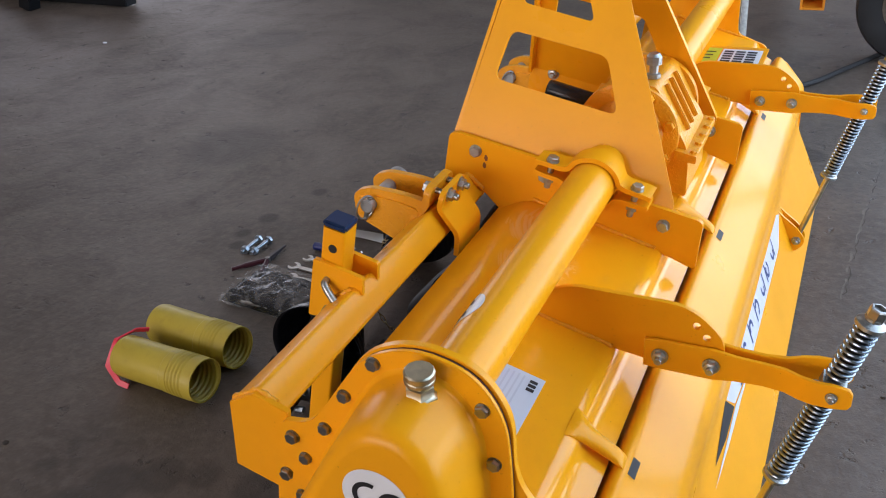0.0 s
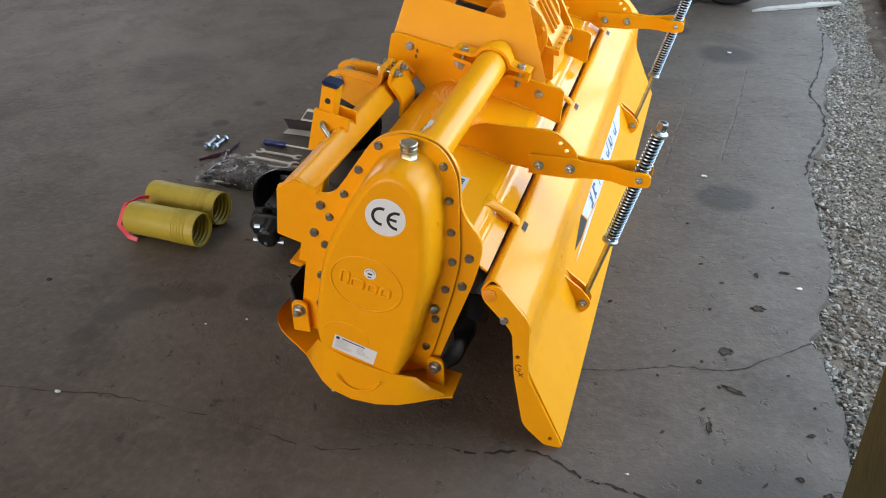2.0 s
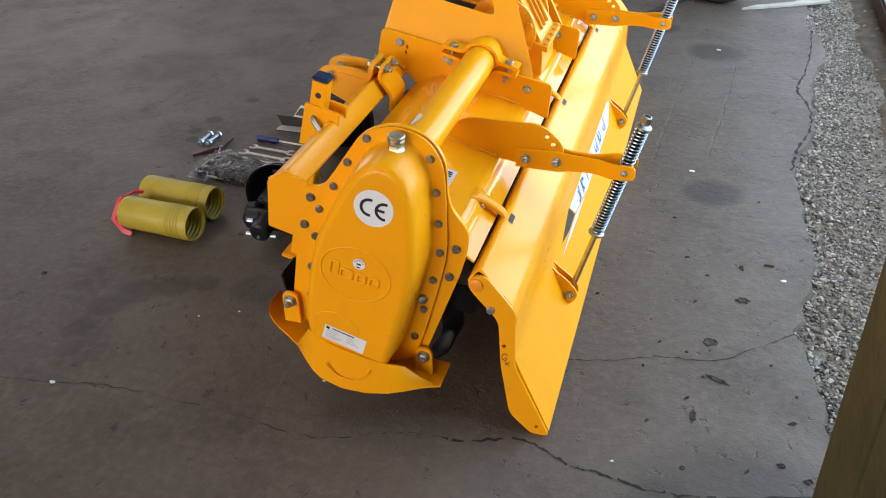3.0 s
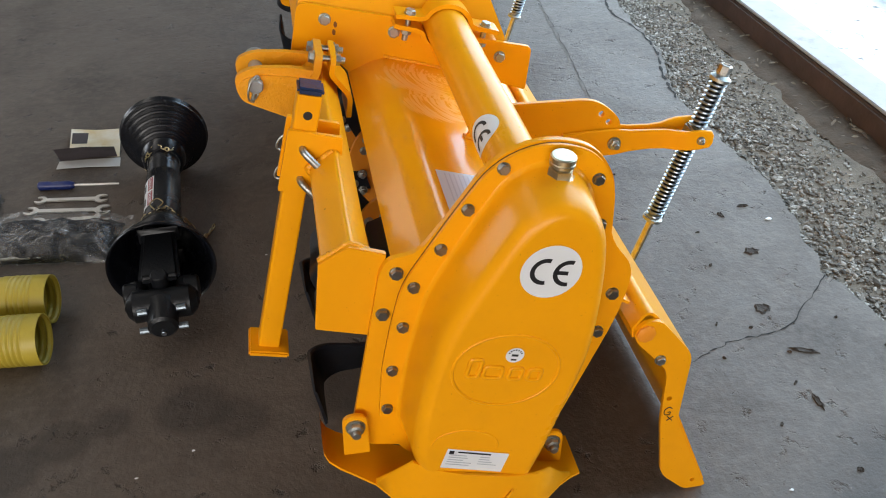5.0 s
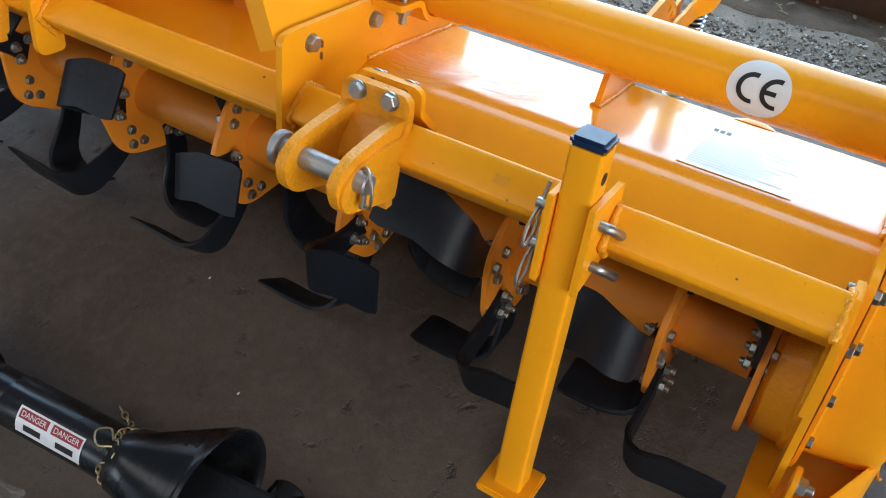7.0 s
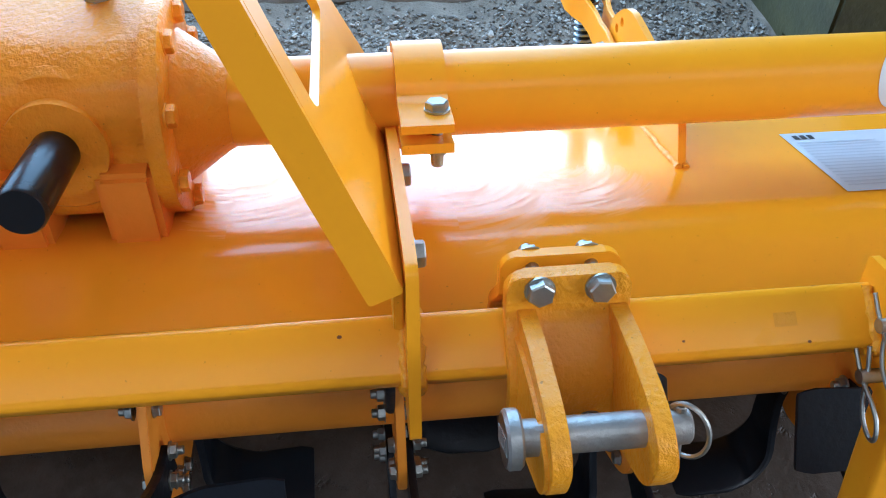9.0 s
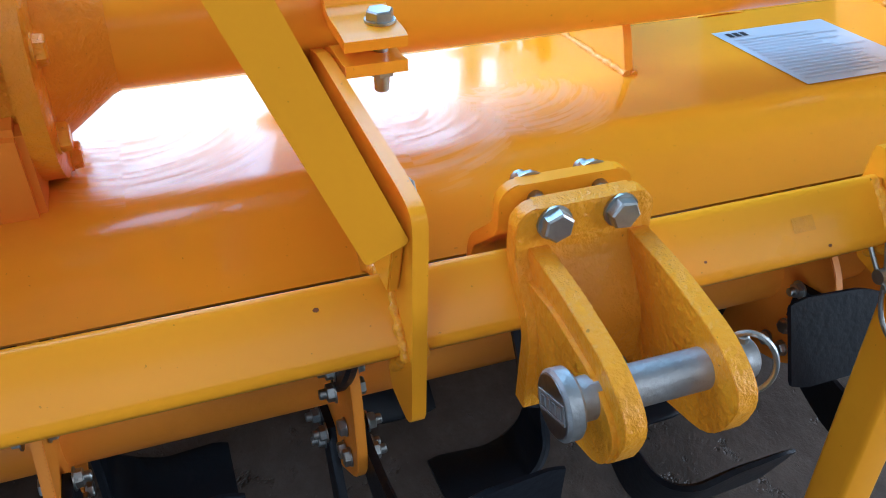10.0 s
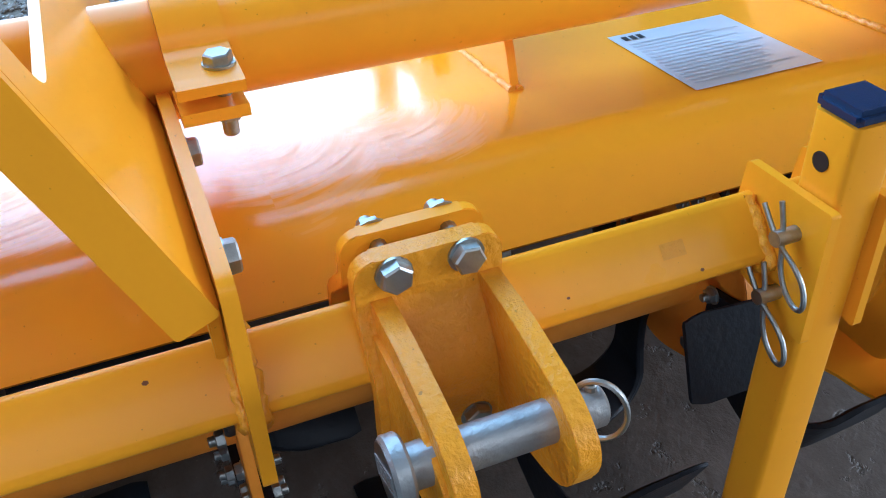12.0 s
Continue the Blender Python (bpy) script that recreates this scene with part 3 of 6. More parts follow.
# chips of bark and dry leaves on the earth
CHIPS = bpy.data.materials.new("dry_chips")
CHIPS.use_nodes = True
n, l = CHIPS.node_tree.nodes, CHIPS.node_tree.links
geo, ramp = n.new("ShaderNodeNewGeometry"), n.new("ShaderNodeValToRGB")
ramp.color_ramp.elements[0].color, ramp.color_ramp.elements[1].color = (0.06, 0.036, 0.022, 1), (0.20, 0.155, 0.105, 1)
l.new(geo.outputs["Random Per Island"], ramp.inputs["Fac"])
l.new(ramp.outputs["Color"], n["Principled BSDF"].inputs["Base Color"])
n["Principled BSDF"].inputs["Roughness"].default_value = 0.8
verts, faces = [], []
for k in range(190):
    y = rng.uniform(0.5, 5.0)
    x = 1.06 - abs(rng.gauss(0, 0.075))
    h, w, a = rng.uniform(0.006, 0.022), rng.uniform(0.002, 0.007), rng.uniform(0, 6.3)
    m = Matrix.Translation((x, y, 0.004 + rng.uniform(0, 0.006))) @ Euler((rng.uniform(-0.4, 0.4), rng.uniform(-0.4, 0.4), a)).to_matrix().to_4x4()
    base = len(verts)
    ring = ((-h, 0), (-h * 0.4, w), (h * 0.5, w * 0.8), (h, 0), (h * 0.4, -w), (-h * 0.5, -w * 0.7))
    verts += [tuple(m @ V((u, v, 0.0015 - 9 * (u * u)))) for u, v in ring] + [tuple(m @ V((u, v, -9 * (u * u)))) for u, v in ring]
    faces += [[base + i for i in range(6)], [base + 11 - i for i in range(6)]] + [[base + i, base + 6 + i, base + 6 + (i + 1) % 6, base + (i + 1) % 6] for i in range(6)]
me = bpy.data.meshes.new("leaf_litter")
me.from_pydata(verts, [], faces)
me.materials.append(CHIPS)
tagged(new("leaf_litter", me), "dry brown leaves and bark chips along the kerb", "leaf litter", kind="stuff")

# ---------------------------------------------------------------- rotary tiller
tiller = thing("rotary_tiller", "new yellow tractor rotary tiller with black blades standing on the floor", "rotary tiller")

hexhead = lathe([(0.0072, 0.0058), (0.0083, 0.0048), (0.0085, 0.0)], n=6)
washer = lathe([(0.0094, 0.0), (0.0094, -0.0016)], n=16)
bmesh.ops.translate(hexhead, vec=(0, 0, 0.0016), verts=hexhead.verts)
bmesh.ops.translate(washer, vec=(0, 0, 0.0016), verts=washer.verts)
ME_BOLT = finish(join(hexhead, washer), "bolt", STEEL, 30)
ME_BOLT_DARK = ME_BOLT.copy()
ME_BOLT_DARK.materials[0] = STEEL_DARK
ME_BOLT_PAINT = ME_BOLT.copy()
ME_BOLT_PAINT.materials[0] = PAINT_CAST
# a nut with the end of its stud
nut = lathe([(0.0062, 0.0085), (0.0083, 0.0075), (0.0085, 0.0)], n=6)
stud = lathe([(0.0040, 0.0145), (0.0048, 0.0135), (0.0048, 0.004)], n=12)
ring = lathe([(0.0105, 0.0015), (0.0105, 0.0)], n=16)
ME_NUT = finish(join(nut, stud, ring), "nut", STEEL, 30)


def bolt(p, d, size=1.0, parent=None, me=None, turn=None):
    turn = random.uniform(0, 60) if turn is None else turn
    m = along(p, d) @ Matrix.Rotation(radians(turn), 4, "Z") @ Matrix.Scale(size, 4)
    me = me or ME_BOLT
    return again("nut" if me is ME_NUT else "bolt", me, parent or tiller, m)


# end carrier plate and its gear cover
carrier_outline = rounded([(-0.655, 0.235), (-0.600, 0.545), (-0.588, 0.566), (-0.545, 0.572), (-0.490, 0.645), (-0.445, 0.715), (-0.374, 0.742), (-0.300, 0.722), (-0.264, 0.668), (-0.263, 0.566),
                           (-0.216, 0.508), (-0.222, 0.452), (-0.236, 0.398), (-0.312, 0.190), (-0.330, 0.128), (-0.640, 0.200)],
                          [0.02, 0.02, 0.02, 0.02, 0.05, 0.04, 0.05, 0.05, 0.04, 0.04, 0.03, 0.02, 0.03, 0.03, 0.02, 0.03])
carrier = part("end_plate", cross_plate(carrier_outline, 0.7125, 0.7225), PAINT, tiller)
gasket_outline = rounded([(-0.612, 0.250), (-0.604, 0.365), (-0.588, 0.452), (-0.570, 0.525), (-0.490, 0.648), (-0.443, 0.713), (-0.374, 0.740), (-0.302, 0.720), (-0.268, 0.666), (-0.264, 0.598),
                          (-0.262, 0.455), (-0.280, 0.372), (-0.326, 0.205), (-0.352, 0.140), (-0.420, 0.120), (-0.560, 0.160)],
                         [0.03, 0.03, 0.03, 0.03, 0.05, 0.04, 0.05, 0.05, 0.04, 0.03, 0.04, 0.04, 0.03, 0.04, 0.06, 0.06])
part("gasket", cross_plate([(p.x * 0.996 - 0.0018, p.y * 0.998) for p in gasket_outline], 0.7085, 0.7125, bevel=0), GASKET, carrier, "dark gasket line behind the cover")

cover = part("gear_cover", cross_plate(gasket_outline, 0.7025, 0.7085), PAINT, tiller, "pressed yellow side gear cover with embossed oval")
box = rounded([(-0.582, 0.262), (-0.568, 0.368), (-0.550, 0.448), (-0.532, 0.515), (-0.462, 0.633), (-0.425, 0.690), (-0.374, 0.712), (-0.325, 0.695), (-0.300, 0.650), (-0.294, 0.580),
               (-0.297, 0.455), (-0.318, 0.372), (-0.366, 0.205), (-0.395, 0.150), (-0.440, 0.138), (-0.545, 0.175)],
              [0.03, 0.03, 0.03, 0.05, 0.05, 0.04, 0.04, 0.04, 0.04, 0.05, 0.05, 0.05, 0.04, 0.04, 0.04, 0.05], 4)
mid = V((sum(p.x for p in box) / len(box), sum(p.y for p in box) / len(box)))


def inset(outline, d):
    out = []
    n = len(outline)
    for k, p in enumerate(outline):
        t = outline[(k + 1) % n] - outline[k - 1]
        nrm = V((-t.y, t.x)).normalized()
        if nrm.dot(mid - p) < 0:
            nrm = -nrm
        out.append(p + nrm * d)
    for k in range(round(d * 500)):
        out = [p * 0.5 + (out[i - 1] + out[(i + 1) % n]) * 0.25 for i, p in enumerate(out)]
    return out


rings = []
for y, d in ((0.7035, -0.006), (0.7000, 0.0005), (0.6950, 0.0018), (0.660, 0.0042), (0.630, 0.0065), (0.6205, 0.0078), (0.6140, 0.0102), (0.6090, 0.0135), (0.6057, 0.0172), (0.6037, 0.0210), (0.6030, 0.0242), (0.6030, 0.0256)):
    rings.append([V((p.x, y, p.y)) for p in inset(box, d)])
part("cover_box", loft(rings), PAINT, cover, "", 60)

# embossed oval and the raised lettering blank inside it
C, S = math.cos(radians(-13)), math.sin(radians(-13))
def face(u, w, y=0.6028):
    """A point on the cover's face from its oval's centre; u to the rear, w up."""
    return V((-0.437 + u * C - w * S, y, 0.432 + u * S + w * C))
oval = [face(0.079 * math.cos(2 * math.pi * k / 48), 0.066 * math.sin(2 * math.pi * k / 48), 0.6034) for k in range(48)]
part("embossed_oval", sweep(oval, 0.0026, 8, True), PAINT, cover, "", 80)
arc = [face(-0.022 + 0.052 * math.cos(a), -0.155 + 0.034 * math.sin(a), 0.6034) for a in [math.pi * k / 16 for k in range(17)]]
part("embossed_arc", sweep(arc, 0.0018, 8), PAINT, cover, "", 80)
for u, w0, half, tall in ((-0.048, 0.002, 0.0085, 0.0165), (-0.019, -0.004, 0.0135, 0.0105), (0.015, -0.004, 0.0095, 0.0105), (0.044, -0.004, 0.0095, 0.0105)):
    loop = [face(u + p.x, w0 + p.y, 0.6034) for p in rounded([(-half, -tall), (half, -tall), (half, tall), (-half, tall)], 0.006, 4)]
    part("embossed_bar", sweep(loop, 0.0036, 10, True), PAINT, cover, "", 80)


def disc(points, centre, m=None):
    """A thin flat sticker from an outline of 3D points."""
    bm = bmesh.new()
    bm.faces.new([bm.verts.new(p) for p in points])
    return bm


def strip_arc(cx, cy, r0, r1, a0, a1, place, n=18):
    bm = bmesh.new()
    rows = []
    for k in range(n + 1):
        a = radians(a0 + (a1 - a0) * k / n)
        rows.append([bm.verts.new(place(cx + r * math.cos(a), cy + r * math.sin(a))) for r in (r0, r1)])
    for a, b in zip(rows, rows[1:]):
        bm.faces.new((a[0], a[1], b[1], b[0]))
    return bm


def strip_bar(x0, x1, y0, y1, place, n=4):
    bm = bmesh.new()
    rows = [[bm.verts.new(place(x0 + (x1 - x0) * k / n, y)) for y in (y0, y1)] for k in range(n + 1)]
    for a, b in zip(rows, rows[1:]):
        bm.faces.new((a[0], a[1], b[1], b[0]))
    return bm


def round_sticker(place, r, parent, lift):
    """A white round sticker with the two letters C and E in black arcs."""
    bm = bmesh.new()
    c = bm.verts.new(place(0, 0, 0))
    rows = [[bm.verts.new(place(r * q * math.cos(2 * math.pi * k / 40), r * q * math.sin(2 * math.pi * k / 40), 0)) for k in range(40)] for q in (0.15, 0.3, 0.45, 0.6, 0.75, 0.88, 1.0)]
    for k in range(40):
        bm.faces.new((c, rows[0][k], rows[0][(k + 1) % 40]))
        for a, b in zip(rows, rows[1:]):
            bm.faces.new((a[k], b[k], b[(k + 1) % 40], a[(k + 1) % 40]))
    sticker = part("sticker", bm, WHITE, parent, "round white sticker with black letters CE")
    ink = lambda x, y: place(x, y, lift)
    s = r / 0.038
    part("letter", strip_arc(-0.0075 * s, 0, 0.0132 * s, 0.0190 * s, 78, 282, ink), INK, sticker, "black letter C")
    part("letter", join(strip_arc(0.0215 * s, 0, 0.0132 * s, 0.0190 * s, 78, 282, ink), strip_bar(0.0075 * s, 0.0215 * s, -0.0028 * s, 0.0028 * s, ink)), INK, sticker, "black letter E")
    return sticker


def on_cover(x0, z0, tilt, y=0.6024):
    c, s = math.cos(radians(tilt)), math.sin(radians(tilt))
    return lambda u, w, lift=0.0: V((x0 + u * c - w * s, y - lift, z0 + u * s + w * c))


round_sticker(on_cover(-0.385, 0.601, -12), 0.0425, cover, 0.0006)
small = on_cover(-0.426, 0.461, -12, 0.6018)
tiny = part("sticker", disc([small(0.0135 * math.cos(2 * math.pi * k / 28), 0.0135 * math.sin(2 * math.pi * k / 28)) for k in range(28)], None), WHITE, cover, "small round white test sticker")
for a in range(20, 170, 22):
    part("print_bar", strip_arc(0, 0, 0.0085, 0.0112, a, a + 11, lambda u, w: small(u, w, 0.0005), 3), INK, tiny)
part("print_bar", strip_bar(-0.005, 0.005, -0.002, 0.002, lambda u, w: small(u, w, 0.0005)), INK, tiny)
part("print_bar", strip_bar(-0.004, 0.004, -0.0095, -0.0065, lambda u, w: small(u, w, 0.0005)), INK, tiny)
lab = on_cover(-0.519, 0.286, -17.5)
label = part("type_label", disc([lab(0, 0), lab(0.101, 0), lab(0.101, -0.041), lab(0, -0.041)], None), WHITE, cover, "white printed type label")
rng = random.Random(4)
part("print_bar", strip_bar(0.004, 0.012, -0.010, -0.003, lambda u, w: lab(u, w, 0.0005)), INK, label)
part("print_bar", strip_bar(0.018, 0.072, -0.0065, -0.0035, lambda u, w: lab(u, w, 0.0005)), INK, label)
for k in range(5):
    part("print_bar", strip_bar(0.006, 0.03 + rng.uniform(0, 0.018), -0.0125 - 0.005 * k, -0.0108 - 0.005 * k, lambda u, w: lab(u, w, 0.0005)), GREY_INK, label)
    if k < 4:
        part("print_bar", strip_bar(0.056, 0.07 + rng.uniform(0, 0.022), -0.0125 - 0.005 * k, -0.0108 - 0.005 * k, lambda u, w: lab(u, w, 0.0005)), GREY_INK, label)

# filler plug on the cover
plug = part("filler_plug", lathe([(0.0215, 0), (0.0215, 0.007), (0.0190, 0.008), (0.0175, 0.010), (0.0175, 0.021), (0.0150, 0.022), (0.0150, 0.026)], along((-0.360, 0.680, 0.692), (0.08, -0.05, 1)), 6), BRASSY, cover, "bright zinc filler plug")
part("cap", lathe([(0.0160, 0.0), (0.0178, 0.0015), (0.0178, 0.0055), (0.0170, 0.0065), (0.0178, 0.0075), (0.0178, 0.0140), (0.0158, 0.0158)], along((-0.3578, 0.6787, 0.7165), (0.08, -0.05, 1)), 14), BRASSY, plug)
for x, z in ((-0.430, 0.705), (-0.477, 0.645), (-0.514, 0.583), (-0.553, 0.521), (-0.570, 0.449), (-0.588, 0.365), (-0.598, 0.285), (-0.295, 0.675), (-0.284, 0.599), (-0.281, 0.525), (-0.279, 0.453), (-0.296, 0.379), (-0.320, 0.295), (-0.344, 0.213)):
    bolt((x, 0.7025, z), (0, -1, 0), 1.0, cover, ME_BOLT_DARK)
for x, z in ((-0.576, 0.542), (-0.598, 0.470), (-0.245, 0.461), (-0.261, 0.387)):
    bolt((x, 0.7125, z), (0, -1, 0), 1.12, carrier, ME_BOLT_DARK)
    bolt((x, 0.7235, z), (0, 1, 0), 1.12, carrier, ME_NUT)
part("drain_plug", lathe([(0.011, 0), (0.011, 0.012), (0.006, 0.014)], along((-0.322, 0.7025, 0.325), (0.3, -1, 0)), 6), STEEL, cover, "short steel level plug")

# skid shoe under the cover
def strip(rows, thick):
    """A curved sheet from rows of (a, b): its two edges, thickened along a given way."""
    return loft([[V(p), V(q), V(q) + V(w) * thick, V(p) + V(w) * thick] for p, q, w in rows])


skid_rows = [(-0.704, 0.246, 0.684), (-0.703, 0.226, 0.680), (-0.696, 0.208, 0.678), (-0.680, 0.193, 0.674), (-0.655, 0.178, 0.668), (-0.625, 0.165, 0.655), (-0.600, 0.150, 0.635), (-0.570, 0.137, 0.612), (-0.545, 0.128, 0.600), (-0.490, 0.117, 0.592),
             (-0.430, 0.116, 0.592), (-0.380, 0.121, 0.598), (-0.345, 0.119, 0.618), (-0.315, 0.112, 0.645), (-0.292, 0.108, 0.660), (-0.274, 0.106, 0.668)]
skid = part("skid_shoe", strip([((x, yf, z), (x, 0.752, z), (0, 0, -1)) for x, z, yf in skid_rows], 0.005), PAINT, tiller, "bent yellow skid shoe under the gear cover", 60)
part("front_lip", strip([((x, yf, z - 0.003), (x, yf + 0.004, z + max(0.002, min(1.0, (x + 0.615) / 0.03, (-0.30 - x) / 0.05) * (0.253 - 0.27 * (x + 0.583) - z))), (0, 1, 0)) for x, z, yf in skid_rows[5:15]], 0.005), PAINT, skid, "", 60)
part("pressed_ridge", sweep([(-0.47 + 0.060 * math.cos(a), 0.5905, 0.212 + 0.068 * math.sin(a)) for a in [math.pi * (1.15 + 0.70 * k / 16) for k in range(17)]], 0.0022, 6), PAINT, skid, "", 80)
for (x, z), (a, b) in (((-0.650, 0.260), (-0.676, 0.150)), ((-0.322, 0.163), (-0.312, 0.112))):
    tab = rounded([(x - 0.021, z - 0.062), (x + 0.021, z - 0.062), (x + 0.020, z + 0.024), (x - 0.020, z + 0.024)], [0, 0, 0.019, 0.019])
    part("lug", cross_plate(tab, 0.694, 0.702), PAINT, skid)
    bolt((x, 0.694, z), (0, -1, 0), 1.5, skid, ME_NUT)

# main tube
tube = part("main_tube", pipe((TX, 0.7225, TZ), (TX, 1.606, TZ), 0.0425, 0.005, 48), PAINT, tiller, "round yellow main tube")
part("main_tube", pipe((TX, 1.905, TZ), (TX, 2.798, TZ), 0.0425, 0.005, 48), PAINT, tiller, "round yellow main tube")
A0 = math.atan2(0.64 - TZ, -0.412 - TX)
def on_tube(u, w, lift=0.0):
    a, r = A0 + w / -0.0425, 0.0431 + lift
    return V((TX + r * math.cos(a), 0.918 - u, TZ + r * math.sin(a)))
round_sticker(on_tube, 0.0385, tube, 0.0008)

# hood
hood_line = bend([(-0.575, 0.5195), (-0.505, 0.551), (-0.252, 0.479), (-0.243, 0.450), (-0.2085, 0.4270)], 0.032, 8)
hood = part("hood", sheet(hood_line, 0.7225, 2.800, 0.005), PAINT_HOOD, tiller, "folded yellow sheet hood over the rotor")
def on_hood(y0):
    return lambda u, w, lift=0.0: V((-0.395 + w * 0.962, y0 - u, 0.5225 - w * 0.2735 + lift + 0.0011))
hl = on_hood(0.908)
paper = part("paper_label", disc([hl(-0.074, -0.080), hl(0.074, -0.080), hl(0.074, 0.080), hl(-0.074, 0.080)], None), LABEL_FILM, hood, "white paper label with fine print")
rng = random.Random(8)
for k in range(15):
    part("print_bar", strip_bar(-0.066, rng.uniform(0.02, 0.066), 0.048 - 0.0082 * k, 0.0508 - 0.0082 * k, lambda u, w: hl(u, w, 0.0006)), FAINT_INK, paper)
for k in range(3):
    part("print_bar", strip_bar(-0.063 + 0.009 * k, -0.0565 + 0.009 * k, 0.060, 0.072, lambda u, w: hl(u, w, 0.0006)), INK, paper)

far_outline = rounded([(-0.655, 0.235), (-0.600, 0.545), (-0.588, 0.566), (-0.545, 0.572), (-0.490, 0.645), (-0.445, 0.715), (-0.374, 0.742), (-0.330, 0.735), (-0.318, 0.690), (-0.316, 0.505),
                       (-0.222, 0.470), (-0.236, 0.398), (-0.312, 0.190), (-0.330, 0.128), (-0.640, 0.200)], 0.02)
far_end = part("end_plate", cross_plate(far_outline, 2.800, 2.810), PAINT, tiller)
part("bearing_cover", lathe([(0.09, 0), (0.09, 0.03), (0.05, 0.045)], along((RX, 2.810, RZ), (0, 1, 0)), 32), PAINT_CAST, far_end)
decal_plate = part("decal_plate", block(0.19, 0.19, 0.006, pose(-0.299, 2.545, 0.5105), 0.001), PAINT, hood)
def on_plate(x, y, lift=0.0):
    return V((x, y, 0.5145 + lift))
STICKER_GREEN = material("yellow_green_sticker", (0.52, 0.60, 0.04), 0.35, 0, 0.2, 20, 60, 0.0)
sg = part("sticker", disc([on_plate(-0.388, 2.480), on_plate(-0.330, 2.480), on_plate(-0.330, 2.615), on_plate(-0.388, 2.615)], None), STICKER_GREEN, decal_plate, "yellow-green sticker")
for k in range(3):
    part("print_bar", strip_bar(-0.378, -0.350 + 0.004 * k, 2.51 + 0.03 * k, 2.52 + 0.03 * k, lambda u, w: on_plate(u, w, 0.0006)), INK, sg)
wg = part("sticker", disc([on_plate(-0.326, 2.480), on_plate(-0.216, 2.480), on_plate(-0.216, 2.610), on_plate(-0.326, 2.610)], None), WHITE, decal_plate, "white label with a dark printed table")
for k in range(5):
    for j in range(3):
        part("print_bar", strip_bar(-0.320 + 0.032 * j, -0.294 + 0.032 * j, 2.490 + 0.022 * k, 2.505 + 0.022 * k, lambda u, w: on_plate(u, w, 0.0006)), INK, wg)

# front beam: a square tube standing on its edge
beam = part("front_beam", square_tube((-0.6445, 0.734, 0.5542), (-0.6445, 2.800, 0.5542), 0.056, 0.005, -32.5, 0.008), PAINT, tiller, "square yellow front beam")
for y, w, r in ((1.508, 0.012, 0.0017), (0.845, -0.006, 0.0013), (1.226, -0.012, 0.0011), (1.118, -0.020, 0.0014)):
    part("paint_chip", disc([V((-0.6445 - 0.537 * 0.0284 + 0.843 * (w + r * math.cos(a)), y + 1.3 * r * math.sin(a), 0.5542 + 0.843 * 0.0284 + 0.537 * (w + r * math.cos(a)))) for a in (0.3, 1.4, 2.2, 3.3, 4.3, 5.4)], None), CHIP, beam)
part("beam_end_plate", cross_plate([(-0.684, 0.561), (-0.640, 0.586), (-0.588, 0.568), (-0.613, 0.420), (-0.697, 0.444)], 0.7235, 0.7335, bevel=0.001), PAINT, beam)
for y in (1.136,):
    part("weld_mark", strip_bar(-0.01, 0.01, -0.006, 0.006, lambda u, w: V((-0.6597 + w * 0.843, y + u, 0.5782 + w * 0.537))), PAINT_CAST, beam)

# rotor with flanges and blades
rotor = part("rotor_tube", rod((RX, 0.80, RZ), (RX, 2.79, RZ), 0.049, 40), PAINT_PALE, tiller, "orange rotor tube")
part("bearing_housing", lathe([(0.122, 0.7225), (0.122, 0.730), (0.114, 0.733), (0.112, 0.772), (0.104, 0.781)], along((RX, 0, RZ), (0, 1, 0)), 48), PAINT_CAST, rotor)


def blade_mesh(hand):
    """One L-shaped tilling blade: a flat curved shank that bends sideways into a broad tip. The axis is local y, the tip lies along x."""
    rings, path = [], []
    for k in range(34):
        t = k / 33
        if t < 0.45:
            r, y, tilt = 0.078 + 0.122 * t / 0.45, 0.0, 0.0
        elif t < 0.65:
            a = (t - 0.45) / 0.20 * math.pi / 2
            r, y, tilt = 0.200 + 0.038 * math.sin(a), 0.038 * (1 - math.cos(a)), a
        else:
            r, y, tilt = 0.238 - 0.004 * (t - 0.65) / 0.35, 0.038 + 0.104 * (t - 0.65) / 0.35, math.pi / 2
        path.append((t, r, y, tilt))
    for t, r, y, tilt in path:
        swing = 0.42 * (1 - min(t / 0.75, 1)) ** 1.2
        wide = 0.024 + 0.016 * min(max(t - 0.15, 0) / 0.45, 1) + 0.005 * max(t - 0.6, 0) / 0.4
        if t > 0.95:
            wide *= 1 - 0.12 * (t - 0.95) / 0.05
        thick = 0.0045 if t < 0.7 else 0.0045 - 0.002 * (t - 0.7) / 0.3
        d = V((math.cos(swing), 0, math.sin(swing)))
        q = V((-d.z, 0, d.x))
        nrm = V((0, 1, 0)) * math.cos(tilt) * hand - d * math.sin(tilt)
        c = d * r + V((0, y * hand, 0))
        rings.append([c + q * wide + nrm * thick * 0.3, c + q * wide * 0.9 + nrm * thick, c - q * wide * 0.9 + nrm * thick, c - q * wide + nrm * thick * 0.3,
                      c - q * wide - nrm * thick, c + q * wide - nrm * thick])
    return finish(loft(rings), "blade", BLADE, 40)


